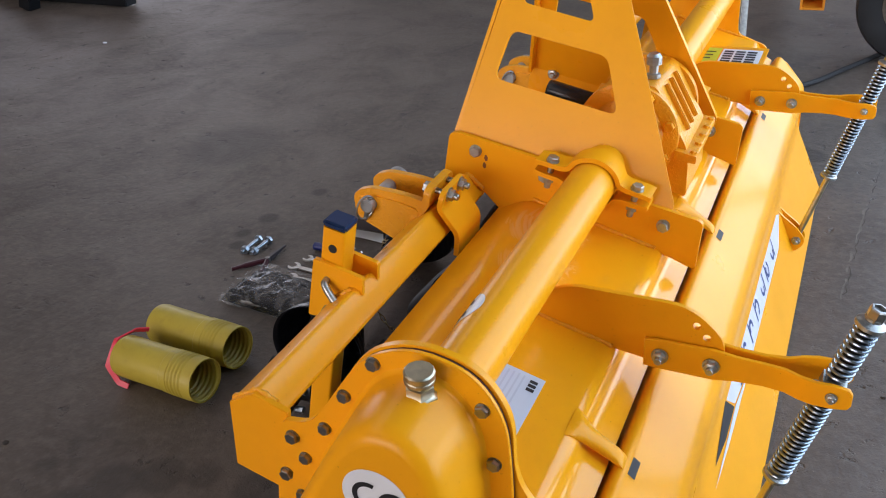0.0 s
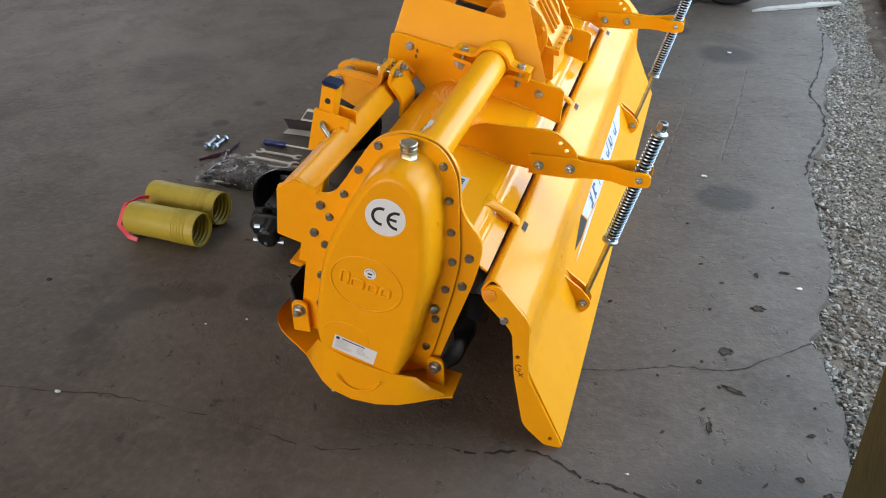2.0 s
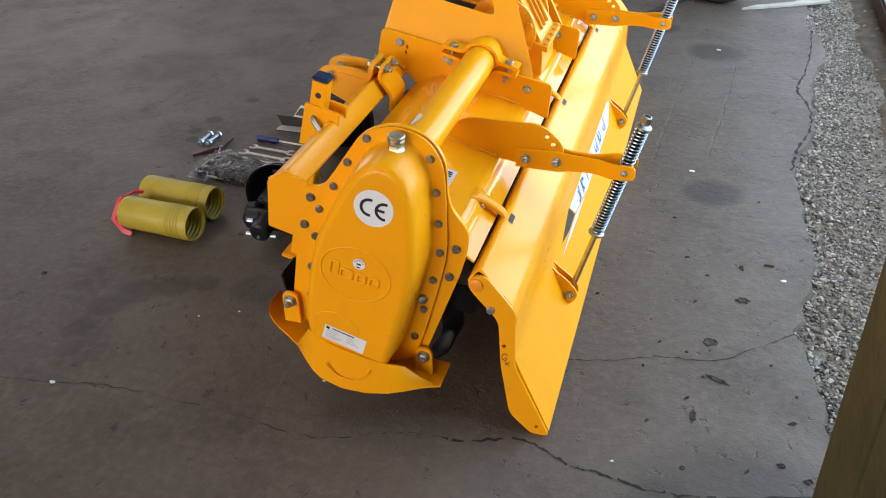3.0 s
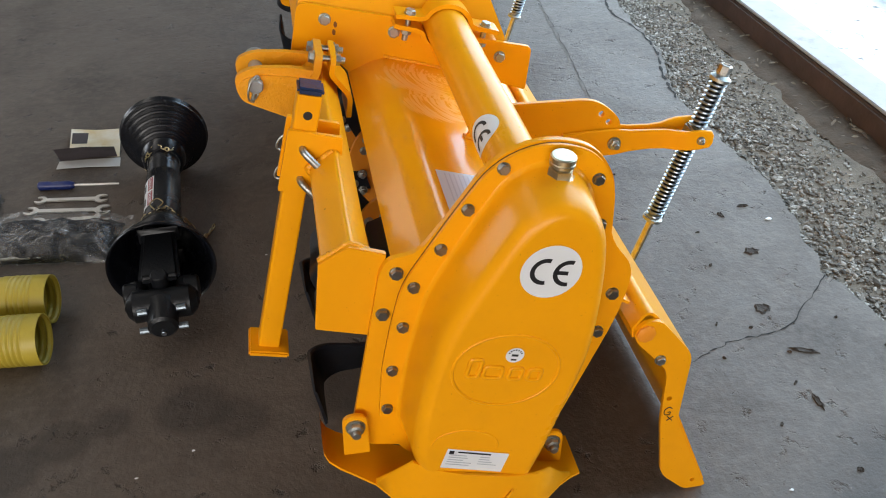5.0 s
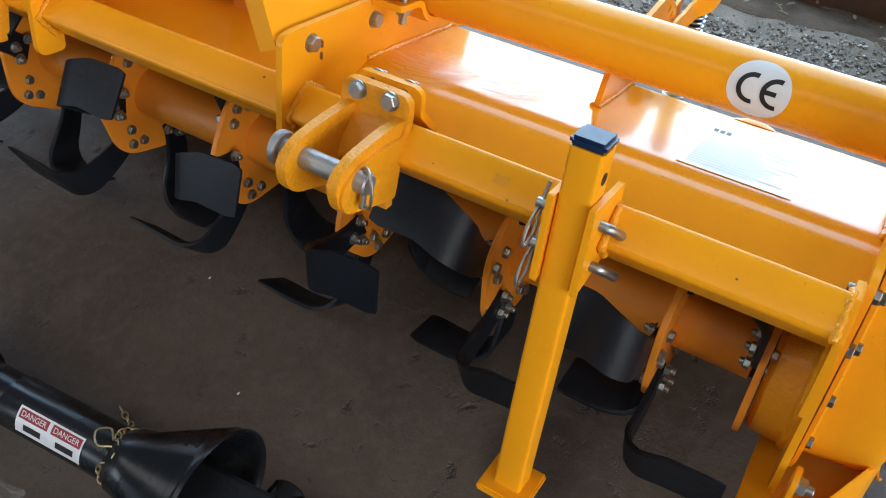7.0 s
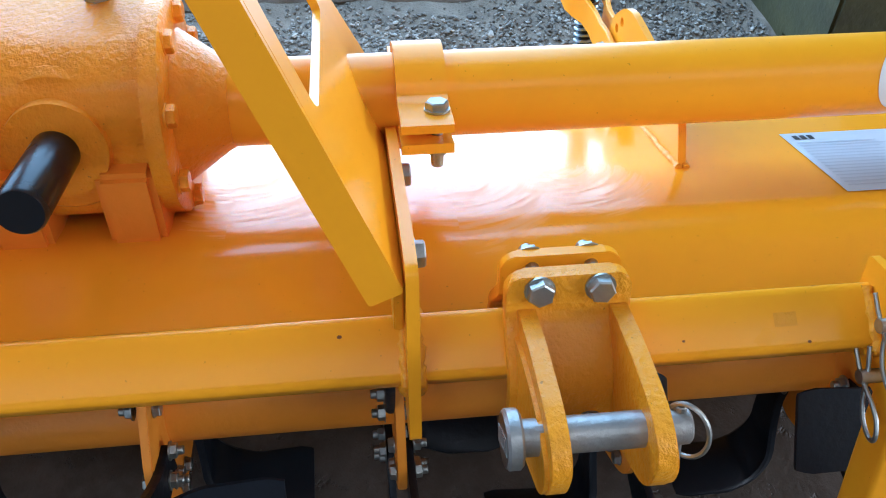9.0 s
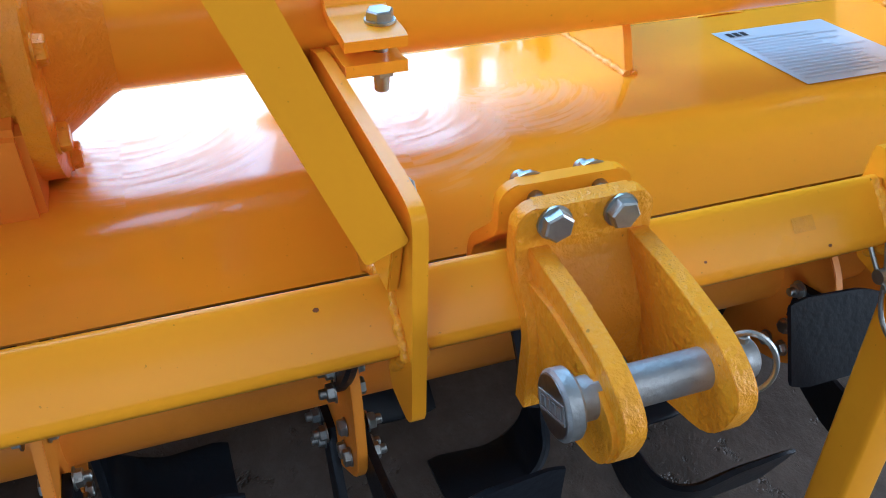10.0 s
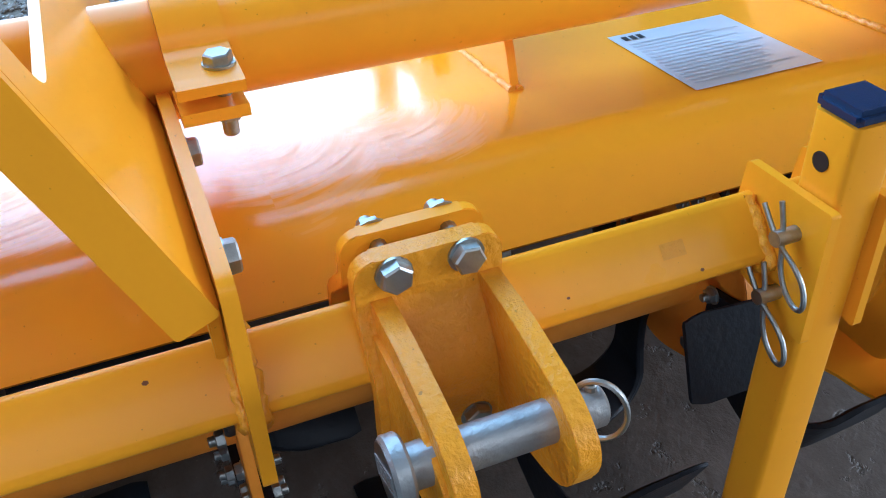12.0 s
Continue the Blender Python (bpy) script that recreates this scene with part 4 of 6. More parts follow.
ME_BLADE = {1: blade_mesh(1), -1: blade_mesh(-1)}
def spin(angle, y):
    return Matrix.Translation((RX, y, RZ)) @ Matrix.Rotation(radians(angle), 4, "Y")
FLANGES = [0.921, 1.187, 1.456, 1.722, 1.995, 2.262, 2.530]
TIP = [-190, -190, -170, -156, -140, -124, -108]
scallop = [((0.126 + 0.004 * math.cos(6 * a)) * math.cos(a), (0.126 + 0.004 * math.cos(6 * a)) * math.sin(a)) for a in [2 * math.pi * k / 72 for k in range(72)]]
ME_FLANGE = finish(moved(plate(scallop, 0.010), xz(-0.005)), "flange", PAINT_PALE)
LEAD = [44, 56, 60, 60, 60, 60, 60]
stations = [(y, tip, (-1, 1), lead) for y, tip, lead in zip(FLANGES, TIP, LEAD)] + [(0.788, -112, (1,), 60), (2.772, -60, (-1,), 60)]
for y, tip, sides, lead in stations:
    flange = again("flange", ME_FLANGE, rotor, spin(tip - 18, y))
    for j in range(6):
        hand = sides[j % len(sides)]
        if len(sides) == 1 and j not in (0, 2):
            continue
        turn = tip + 120 * (j // 2) + lead * (j % 2)
        blade = again("blade", ME_BLADE[hand], flange, spin(tip - 18, y).inverted() @ spin(turn, y + 0.0098 * hand))
        for r, off in ((0.086, -0.016), (0.110, 0.004), (0.094, 0.026)):
            p = spin(turn - 20, 0) @ V((r, 0, off))
            bolt((p.x, y - 0.006 * hand, p.z), (0, -hand, 0), 1.05, rotor)
            bolt((p.x, y + 0.0148 * hand, p.z), (0, hand, 0), 1.05, rotor, ME_NUT)

# hitch brackets on the beam
def hitch(y0, y1):
    """Two plates bolted together over the beam's edge; the front one is a casting with two clevis lugs."""
    yc = (y0 + y1) / 2
    def folded(line, thick, r, bevel):
        """A plate folded along y, its top corners rounded."""
        pts = bend(line, r, 5)
        rows = []
        for k, p in enumerate(pts):
            a, b = pts[max(k - 1, 0)], pts[min(k + 1, len(pts) - 1)]
            t = (b - a).normalized()
            nrm = V((-t.y, t.x)) * thick / 2
            cut = max(0.0, 0.016 - (p - pts[0]).length)
            inset_y = 0.016 - math.sqrt(max(0.016 ** 2 - cut ** 2, 0)) if cut else 0.0
            w = 0.051 - inset_y
            f, g = p + nrm, p - nrm
            rows.append([V((f.x, yc - w, f.y)), V((f.x, yc + w, f.y)), V((g.x, yc + w, g.y)), V((g.x, yc - w, g.y))])
        bm = loft(rows)
        sharp_bevel(bm, bevel, 2, 0.9)
        return bm
    front_line = [(-0.6390 - 0.0003 * k, 0.634 - 0.0012 * k) for k in range(14)] + [(-0.6475, 0.596), (-0.690, 0.562), (-0.702, 0.500)]
    back_line = [(-0.6120 - 0.00025 * k, 0.629 - 0.0012 * k) for k in range(14)] + [(-0.620, 0.596), (-0.586, 0.548), (-0.592, 0.505)]
    hb = part("hitch_bracket", folded(front_line, 0.014, 0.012, 0.0022), PAINT_CAST, tiller, "cast yellow hitch bracket with clevis lugs")
    part("clamp_plate", folded(back_line, 0.010, 0.012, 0.0015), PAINT, hb)
    ax = V((-0.976, 0, 0.218))
    for dy in (-0.0245, 0.0245):
        p = V((-0.6490, yc + dy, 0.6240))
        q = V((-0.610, yc + dy, 0.6165))
        bolt(p, ax, 1.35, hb)
        bolt(q, -ax, 1.35, hb, ME_NUT)
        part("stud", rod(p, q, 0.006, 10), STEEL_DARK, hb)
        bolt((-0.704, yc + dy * 0.7, 0.520), ax, 1.25, hb)
    lug_line = rounded([(-0.648, 0.606), (-0.690, 0.505), (-0.722, 0.520), (-0.795, 0.556), (-0.800, 0.606), (-0.765, 0.620), (-0.700, 0.616)], [0.008, 0.01, 0.03, 0.032, 0.032, 0.03, 0.02])
    boss_line = rounded([(-0.660, 0.588), (-0.690, 0.507), (-0.722, 0.522), (-0.793, 0.558), (-0.797, 0.592), (-0.765, 0.606), (-0.700, 0.600)], [0.008, 0.01, 0.03, 0.03, 0.025, 0.03, 0.02])
    for ya, yb in ((yc - 0.048, yc - 0.0525), (yc + 0.027, yc + 0.0385)):
        lug = part("lug", cross_plate(lug_line, ya, ya + 0.0145, bevel=0.0045), PAINT_CAST, hb)
        part("boss", cross_plate(boss_line, yb, yb + 0.0065, bevel=0.0028), PAINT_CAST, lug)
    pin = part("hitch_pin", rod((-0.761, yc - 0.0690, 0.590), (-0.761, yc + 0.060, 0.591), 0.0138, 28, 0.002), PIN_GREY, hb, "grey zinc hitch pin")
    head = yc + 0.059
    part("pin_head", rod((-0.761, head - 0.002, 0.591), (-0.761, head + 0.010, 0.591), 0.0225, 28, 0.002), PIN_GREY, pin)
    yf = head + 0.0105
    face_plate = part("head_face", rod((-0.761, yf - 0.001, 0.591), (-0.761, yf, 0.591), 0.0198, 28, 0.0003), STEEL_DARK, pin, "dark stamped pin face")
    c45, mid_p = V((0.82, 0, -0.57)), V((-0.761, yf, 0.591))
    across = V((0.57, 0, 0.82))
    for u, w, hu, hw in ((0, 0.0058, 0.0165, 0.0008), (0, -0.0058, 0.0165, 0.0008), (-0.016, 0, 0.0008, 0.0058), (0.016, 0, 0.0008, 0.0058), (-0.010, 0, 0.0022, 0.0036), (-0.003, 0, 0.0022, 0.0036), (0.004, 0, 0.0022, 0.0036), (0.011, 0, 0.0022, 0.0036)):
        o = mid_p + c45 * u + across * w
        quad = [o + c45 * (a * hu) + across * (b * hw) for a, b in ((-1, -1), (1, -1), (1, 1), (-1, 1))]
        part("stamp_bar", loft([quad, [q + V((0, 0.0007, 0)) for q in quad]]), PIN_GREY, pin)
    ring_y = yc - 0.0615
    part("linch_pin", rod((-0.771, ring_y, 0.558), (-0.755, ring_y, 0.607), 0.0042, 10), STEEL, pin)
    part("ring_clip", sweep([(-0.764 - 0.011 * math.cos(a) + 0.005 * math.sin(a), ring_y - 0.005 - 0.014 * math.cos(a), 0.587 + 0.024 * math.sin(a)) for a in [2 * math.pi * k / 32 for k in range(32)]], 0.0020, 8, True), STEEL, pin)
    return hb


hitch(1.268, 1.380)
hitch(2.010, 2.122)

# parking leg in its bracket on the beam
leg = part("parking_leg", square_tube((-0.787, 1.026, 0.172), (-0.668, 1.026, 0.684), 0.040, 0.004, 0, 0.005), PAINT, tiller, "square yellow parking leg pinned in a bracket")
legm = along((-0.787, 1.026, 0.172), (0.119, 0, 0.512), (0, 1, 0))
part("foot_plate", block(0.075, 0.075, 0.012, legm @ pose(0, 0, -0.004), 0.003), PAINT, leg)
part("end_cap", block(0.0425, 0.0425, 0.012, legm @ pose(0, 0, 0.532), 0.004), CAP, leg, "black plastic end cap")
# black discs on the closed tube paint the dark inside of its cross hole
part("hole_disc", lathe([(0.0075, 0), (0.0075, 0.0006)], along((-0.675, 1.0058, 0.650), (0, -1, 0)), 16), INK, leg)
part("hole_disc", lathe([(0.0075, 0), (0.0075, 0.0006)], along((-0.673, 1.0462, 0.650), (0, 1, 0)), 16), INK, leg)
side = rounded([(-0.708, 0.632), (-0.622, 0.610), (-0.628, 0.560), (-0.660, 0.520), (-0.736, 0.520)], 0.004)
for y in (0.9970, 1.0470):
    br = part("leg_bracket", cross_plate(side, y, y + 0.008), PAINT, tiller)
for x, z in ((-0.688, 0.596), (-0.697, 0.540)):
    pin = part("leg_pin", sweep(smooth_path([(x + 0.030, 0.976, z - 0.034), (x + 0.018, 0.978, z - 0.020), (x + 0.004, 0.984, z - 0.004), (x, 0.994, z), (x, 1.03, z), (x, 1.074, z)], 5), 0.0062, 12), STEEL, tiller, "bent zinc locking pin")
    hairpin = [(-0.009, -0.031), (-0.004, -0.010), (0.003, 0.010), (0.009, 0.026), (0.011, 0.044), (0.007, 0.060), (0.000, 0.066), (-0.007, 0.060), (-0.011, 0.044), (-0.008, 0.027), (-0.002, 0.012), (0.0015, 0.000), (0.003, -0.014), (0.004, -0.033)]
    part("spring_clip", sweep(smooth_path([(x - 0.765 * w * 0.82 + 0.644 * u, 1.0665 + 0.0048 * (k / 13), z - 0.644 * w * 0.82 - 0.765 * u) for k, (u, w) in enumerate(hairpin)], 5), 0.0021, 8), STEEL, pin)

# hitch tower: two side plates with windows, leaning together towards the top
UX, UP, IN = V((0.9766, 0, -0.2153)), V((0.1979, 0.3936, 0.8977)), V((-0.0847, 0.9193, -0.3844))
window_1 = rounded([(0.040, 0.135), (0.287, 0.135), (0.236, 0.231), (0.046, 0.230)], 0.018)
window_2 = rounded([(0.050, 0.284), (0.193, 0.283), (0.148, 0.365), (0.055, 0.365)], 0.014)
tower_line = rounded([(0.0, 0.0), (0.437, 0.0), (0.437, 0.012), (0.155, 0.487), (0.130, 0.505), (0.040, 0.505), (0.018, 0.480)], [0.002, 0.002, 0.006, 0.02, 0.02, 0.02, 0.02])
low_line = rounded([(-0.670, 0.676), (-0.640, 0.672), (-0.440, 0.628), (-0.380, 0.596), (-0.179, 0.552), (-0.188, 0.452), (-0.235, 0.470), (-0.505, 0.549), (-0.571, 0.520), (-0.610, 0.562), (-0.638, 0.588), (-0.682, 0.560), (-0.650, 0.514), (-0.655, 0.490), (-0.705, 0.500)],
                   [0.03, 0.02, 0.02, 0.03, 0.012, 0.008, 0.004, 0.004, 0.004, 0.004, 0.003, 0.003, 0.003, 0.01, 0.02])
YC = 1.693
FLIP = Matrix.Translation((0, YC, 0)) @ Matrix.Diagonal((1, -1, 1, 1)) @ Matrix.Translation((0, -YC, 0))
TOWER = Matrix.Translation((-0.665, 1.4565, 0.655)) @ Matrix((UX, UP, IN)).transposed().to_4x4()
for side_m, out in ((Matrix(), -1), (FLIP, 1)):
    low = part("side_plate", moved(cross_plate(low_line, 1.446, 1.456), side_m), PAINT, tiller)
    tower = part("tower_plate", moved(plate(tower_line, 0.008, (window_1, window_2)), side_m @ TOWER), PAINT, tiller, "tapered yellow hitch tower plate with cut-outs")
    part("foot_strip", moved(cross_plate([(-0.664, 0.656), (-0.236, 0.561), (-0.250, 0.505), (-0.660, 0.600)], 1.4568, 1.4645), side_m), PAINT, tower)
    lip = plate(rounded([(0.0, 0.0), (0.029, 0.0), (0.029, 0.470), (0.010, 0.500), (0.0, 0.500)], 0.004), 0.007, bevel=0.0033, segments=4)
    part("front_flange", moved(lip, side_m @ TOWER @ Matrix(((0.0, 0.03, 1, -0.0065), (0, 1, 0, 0), (1, 0, 0, 0.0), (0, 0, 0, 1)))), PAINT, tower)
    yo, yi = (1.446, 1.4645) if out < 0 else (2 * YC - 1.446, 2 * YC - 1.4645)
    for x, z in ((-0.617, 0.641), (-0.477, 0.605), (-0.250, 0.535)):
        bolt((x, yo, z), (0, out, 0), 1.35, low)
        bolt((x, yi, z), (0, -out, 0), 1.35, low, ME_NUT)
    for x, z in ((-0.596, 0.628), (-0.600, 0.612)):
        part("paint_chip", disc([V((x + 0.004 * math.cos(a), yo + 0.0004 * out, z + 0.007 * math.sin(a))) for a in (0.3, 1.4, 2.2, 3.3, 4.3, 5.4)], None), CHIP, low)
part("top_link_pin", rod((-0.505, 1.61, 1.075), (-0.505, 2 * YC - 1.61, 1.075), 0.0125, 24), PIN_GREY, tiller)
part("tie_bar", rod((-0.560, 1.600, 1.000), (-0.560, 2 * YC - 1.600, 1.000), 0.012, 20), PAINT, tiller)

# clamps round the main tube
def clamp(y0, way):
    n3 = V((math.sin(radians(13)), 0, math.cos(radians(13))))
    e3 = V((math.cos(radians(13)), 0, -math.sin(radians(13))))
    c = V((TX, 0, TZ))
    def strap(side):
        line = [(-0.108, 0.0095), (-0.098, 0.0112), (-0.060, 0.012)] + [(-0.0485 * math.cos(a), 0.006 + 0.0425 * math.sin(a)) for a in [math.pi * (0.08 + 0.84 * k / 14) for k in range(15)]] + [(0.060, 0.012), (0.098, 0.0112), (0.108, 0.0095)]
        pts = [c + e3 * u + n3 * w * side for u, w in line]
        bm = sheet([(p.x, p.y) for p in bend([V((p.x, p.z)) for p in pts], 0.006, 3)], y0 + way * 0.010, y0 + way * 0.010 + 0.048, 0.009)
        sharp_bevel(bm, 0.0020, 2, 0.7)
        return bm
    cl = part("tube_clamp", strap(1), PAINT, tiller, "yellow strap clamp round the main tube")
    part("lower_strap", strap(-1), PAINT, cl)
    for u in (-0.080, 0.080):
        p = c + e3 * u + n3 * 0.016 + V((0, y0 + 0.023, 0))
        bolt(p, n3, 1.3, cl)
        part("stud", rod(p, p - n3 * 0.056, 0.006, 12), STEEL, cl)
        bolt(p - n3 * 0.032, -n3, 1.3, cl, ME_NUT)


clamp(1.386, 1)
clamp(1.954, -1)

# central gearbox on the hood
GY = 1.747
gb = part("gearbox", cross_plate(rounded([(-0.462, 0.560), (-0.455, 0.680), (-0.415, 0.715), (-0.322, 0.722), (-0.256, 0.600), (-0.250, 0.560), (-0.250, 0.490), (-0.430, 0.548)], [0.03, 0.03, 0.03, 0.015, 0.01, 0.01, 0.01, 0.03], 5), 1.664, 1.850, bevel=0.012), PAINT_CAST, tiller, "cast orange-yellow bevel gearbox")
for y, d in ((1.664, -1), (1.850, 1)):
    fl = part("side_flange", lathe([(0.104, -0.004), (0.104, 0.012), (0.098, 0.015), (0.074, 0.016), (0.046, 0.056), (0.0435, 0.062)], along((TX, y, TZ), (0, d, 0)), 48), PAINT_CAST, gb)
    for k in range(8):
        a = 2 * math.pi * (k + 0.35) / 8
        again("bolt", ME_BOLT_PAINT, fl, along((TX + 0.089 * math.cos(a), y + 0.014 * d, TZ + 0.089 * math.sin(a)), (0, d, 0)) @ Matrix.Scale(1.3, 4))
nose_d = V((-0.974, 0, 0.225))
nose = V((-0.440, GY, 0.637))
part("nose_ring", lathe([(0.070, -0.03), (0.070, 0.002), (0.063, 0.010), (0.047, 0.012), (0.045, 0.026), (0.027, 0.028)], along(nose, nose_d), 40), PAINT_CAST, gb)
part("input_shaft", lathe([(0.0210, 0.0), (0.0210, 0.110), (0.0190, 0.113)], along(nose + nose_d * 0.022, nose_d), 32), PLASTIC, gb, "black sleeve on the input shaft")
for y in (GY - 0.053, GY + 0.051):
    part("foot", block(0.080, 0.052, 0.088, pose(-0.443, y, 0.575, 0, 4, 0), 0.006), PAINT_PALE, gb)
part("rear_cover", cross_plate(rounded([(-0.275, 0.578), (-0.233, 0.572), (-0.232, 0.588), (-0.275, 0.598)], 0.003), 1.648, 1.866, bevel=0.002), PAINT_CAST, gb)
for k in range(3):
    part("cooling_rib", block(0.104, 0.007, 0.014, pose(-0.2875, 1.712 + 0.040 * k, 0.664, 0, 61.6, 0), 0.002), PAINT_CAST, gb)
for k in range(5):
    again("bolt", ME_BOLT_PAINT, gb, along((-0.240, 1.662 + 0.0475 * k, 0.589), (0.15, 0, 1)) @ Matrix.Scale(0.9, 4))
part("breather_plug", lathe([(0.014, 0), (0.014, 0.008), (0.009, 0.010), (0.009, 0.026), (0.0155, 0.028), (0.0155, 0.044), (0.010, 0.050)], along((-0.338, 1.712, 0.722), (0, 0, 1)), 8), STEEL, gb, "steel breather plug")

# rear levers with spring rods
gus_line = rounded([(-0.392, 0.518), (-0.362, 0.566), (-0.325, 0.582), (-0.223, 0.581), (-0.142, 0.580), (-0.091, 0.535), (-0.087, 0.492), (-0.110, 0.474), (-0.190, 0.470), (-0.252, 0.479)],
                   [0, 0.03, 0.03, 0.03, 0.04, 0.03, 0.02, 0.02, 0.01, 0])


def lever(y, group):
    g = part("lever_gusset", cross_plate(gus_line, y + 0.012, y + 0.021, holes=(circle(-0.131, 0.549, 0.006), circle(-0.115, 0.531, 0.006))), PAINT, tiller)
    for s, ya in ((1, y + 0.002), (-1, y + 0.024)):
        # flat arm that kicks outward to the fork end
        stations = [(-0.205, 0.024, 0), (-0.185, 0.026, 0), (-0.150, 0.0265, 0), (-0.100, 0.027, 0), (-0.070, 0.022, 0), (-0.030, 0.020, 0), (0.000, 0.020, -0.004), (0.020, 0.020, -0.014), (0.040, 0.020, -0.020), (0.065, 0.020, -0.020), (0.085, 0.017, -0.020), (0.090, 0.009, -0.020)]
        rings = []
        for x, h, k in stations:
            y1 = ya + k * s
            rings.append([V((x, y1, 0.491 - h)), V((x, y1 + 0.007, 0.491 - h)), V((x, y1 + 0.007, 0.491 + h)), V((x, y1, 0.491 + h))])
        bm = loft(rings)
        sharp_bevel(bm, 0.001, 1)
        arm = part("lever_arm", bm, PAINT, g)
    for x in (-0.180, -0.104):
        bolt((x, y, 0.491), (0, -1, 0), 1.25, g, ME_NUT)
        bolt((x, y + 0.031, 0.491), (0, 1, 0), 1.25, g)
        part("spacer", rod((x, y + 0.002, 0.491), (x, y + 0.031, 0.491), 0.012, 16), STEEL, g)
    cross = rod((0.063, y - 0.026, 0.492), (0.063, y + 0.050, 0.492), 0.007, 14)
    part("fork_pin", cross, STEEL, g)
    bolt((0.063, y - 0.020, 0.492), (0, -1, 0), 0.8, g, ME_NUT)
    lo = V((-0.046, y + 0.012, 0.110))
    hi = V((0.100, y + 0.012, 0.622))
    d = (hi - lo).normalized()
    sp = part("spring_rod", rod(lo, hi, 0.0075, 16), BRASSY, tiller, "zinc plated rod with coil springs")
    at = lambda z: lo + d * ((z - lo.z) / d.z)
    m = along(lo, d)
    def coil(z0, z1, turns):
        a, b = (at(z0) - lo).length, (at(z1) - lo).length
        n = int(turns * 14)
        pts = [m @ V((0.0160 * math.cos(2 * math.pi * turns * k / n), 0.0160 * math.sin(2 * math.pi * turns * k / n), a + (b - a) * k / n)) for k in range(n + 1)]
        return sweep(pts, 0.0023, 7)
    part("coil_spring", coil(0.305, 0.478, 20), SPRING, sp, "bright coil spring")
    part("coil_spring", coil(0.508, 0.598, 10), SPRING, sp, "bright coil spring")
    for z in (0.300, 0.603):
        part("collar", lathe([(0.0205, 0), (0.0205, 0.006), (0.012, 0.012), (0.012, 0.016)], m @ Matrix.Translation((0, 0, (at(z) - lo).length - 0.003)), 24), STEEL, sp)
    # black core added so the gaps between coils look shaded
    for z0, z1 in ((0.306, 0.478), (0.506, 0.598)):
        part("coil_shade_core", rod(at(z0), at(z1), 0.0112, 18), BLACK, sp, "black core added for the shade between the coils")
    part("trunnion", block(0.040, 0.034, 0.026, along(at(0.492), d), 0.004), STEEL, sp)
    part("end_nut", lathe([(0.0128, 0), (0.0128, 0.017), (0.0116, 0.019), (0.0085, 0.0195), (0.0078, 0.015)], m @ Matrix.Translation((0, 0, (at(0.612) - lo).length)), 6), STEEL_DARK, sp, "dark hexagon nut", 20)
    # lug pair on the flap
    for ya in (y - 0.008, y + 0.022):
        part("flap_lug", cross_plate(rounded([(-0.100, 0.190), (-0.085, 0.075), (-0.045, 0.075), (-0.020, 0.110), (-0.045, 0.145), (-0.085, 0.175)], [0.004, 0.01, 0.03, 0.03, 0.03, 0.01]), ya, ya + 0.007), PAINT, sp)
    bolt((-0.046, y - 0.008, 0.110), (0, -1, 0), 1.15, sp, ME_NUT)
    return g


lever(1.112, 1)
lever(2.262, 2)

# rear flap hinged to the hood
flap_line = [(-0.208, 0.385)] + [(p.x, p.y) for p in bend([(-0.211, 0.402), (-0.190, 0.437), (-0.104, 0.338), (-0.112, 0.215), (-0.020, 0.008)], 0.03, 8)]
flap = part("rear_flap", sheet(flap_line, 0.690, 2.830, 0.005), PAINT, tiller, "glossy yellow rear levelling flap")
end_line = rounded([(-0.212, 0.400), (-0.194, 0.422), (-0.168, 0.418), (-0.104, 0.340), (-0.104, 0.190), (-0.018, 0.004), (-0.024, -0.000), (-0.060, 0.000), (-0.112, 0.050), (-0.135, 0.190), (-0.142, 0.310), (-0.205, 0.380)],
                   [0.012, 0.012, 0.012, 0.02, 0.02, 0.004, 0.004, 0.01, 0.02, 0.02, 0.02, 0.012])
for y in (0.681, 2.831):
    ep = part("flap_end_plate", cross_plate(end_line, y, y + 0.008, holes=(circle(-0.128, 0.244, 0.005), circle(-0.046, 0.022, 0.005))), PAINT, flap)
    bolt((-0.160, y, 0.338), (0, -1, 0), 1.0, ep)
    part("hinge_end", lathe([(0.016, 0), (0.016, 0.004), (0.012, 0.006)], along((-0.193, y, 0.398), (0, -1, 0)), 8), PAINT_PALE, ep)
mark = lambda u, w: V((-0.125 + u, 0.6803, 0.212 + w))
part("pen_mark", sweep(smooth_path([mark(0.006, 0.008), mark(0.0, 0.012), mark(-0.007, 0.006), mark(-0.006, -0.004), mark(0.002, -0.006), mark(0.004, 0.0), mark(-0.001, 0.0)], 4), 0.0009, 5), INK, flap, "black pen mark GX")
part("pen_mark", join(sweep([mark(0.0, -0.010), mark(0.010, -0.021)], 0.0009, 5), sweep([mark(0.011, -0.011), mark(0.0, -0.020)], 0.0009, 5)), INK, flap)
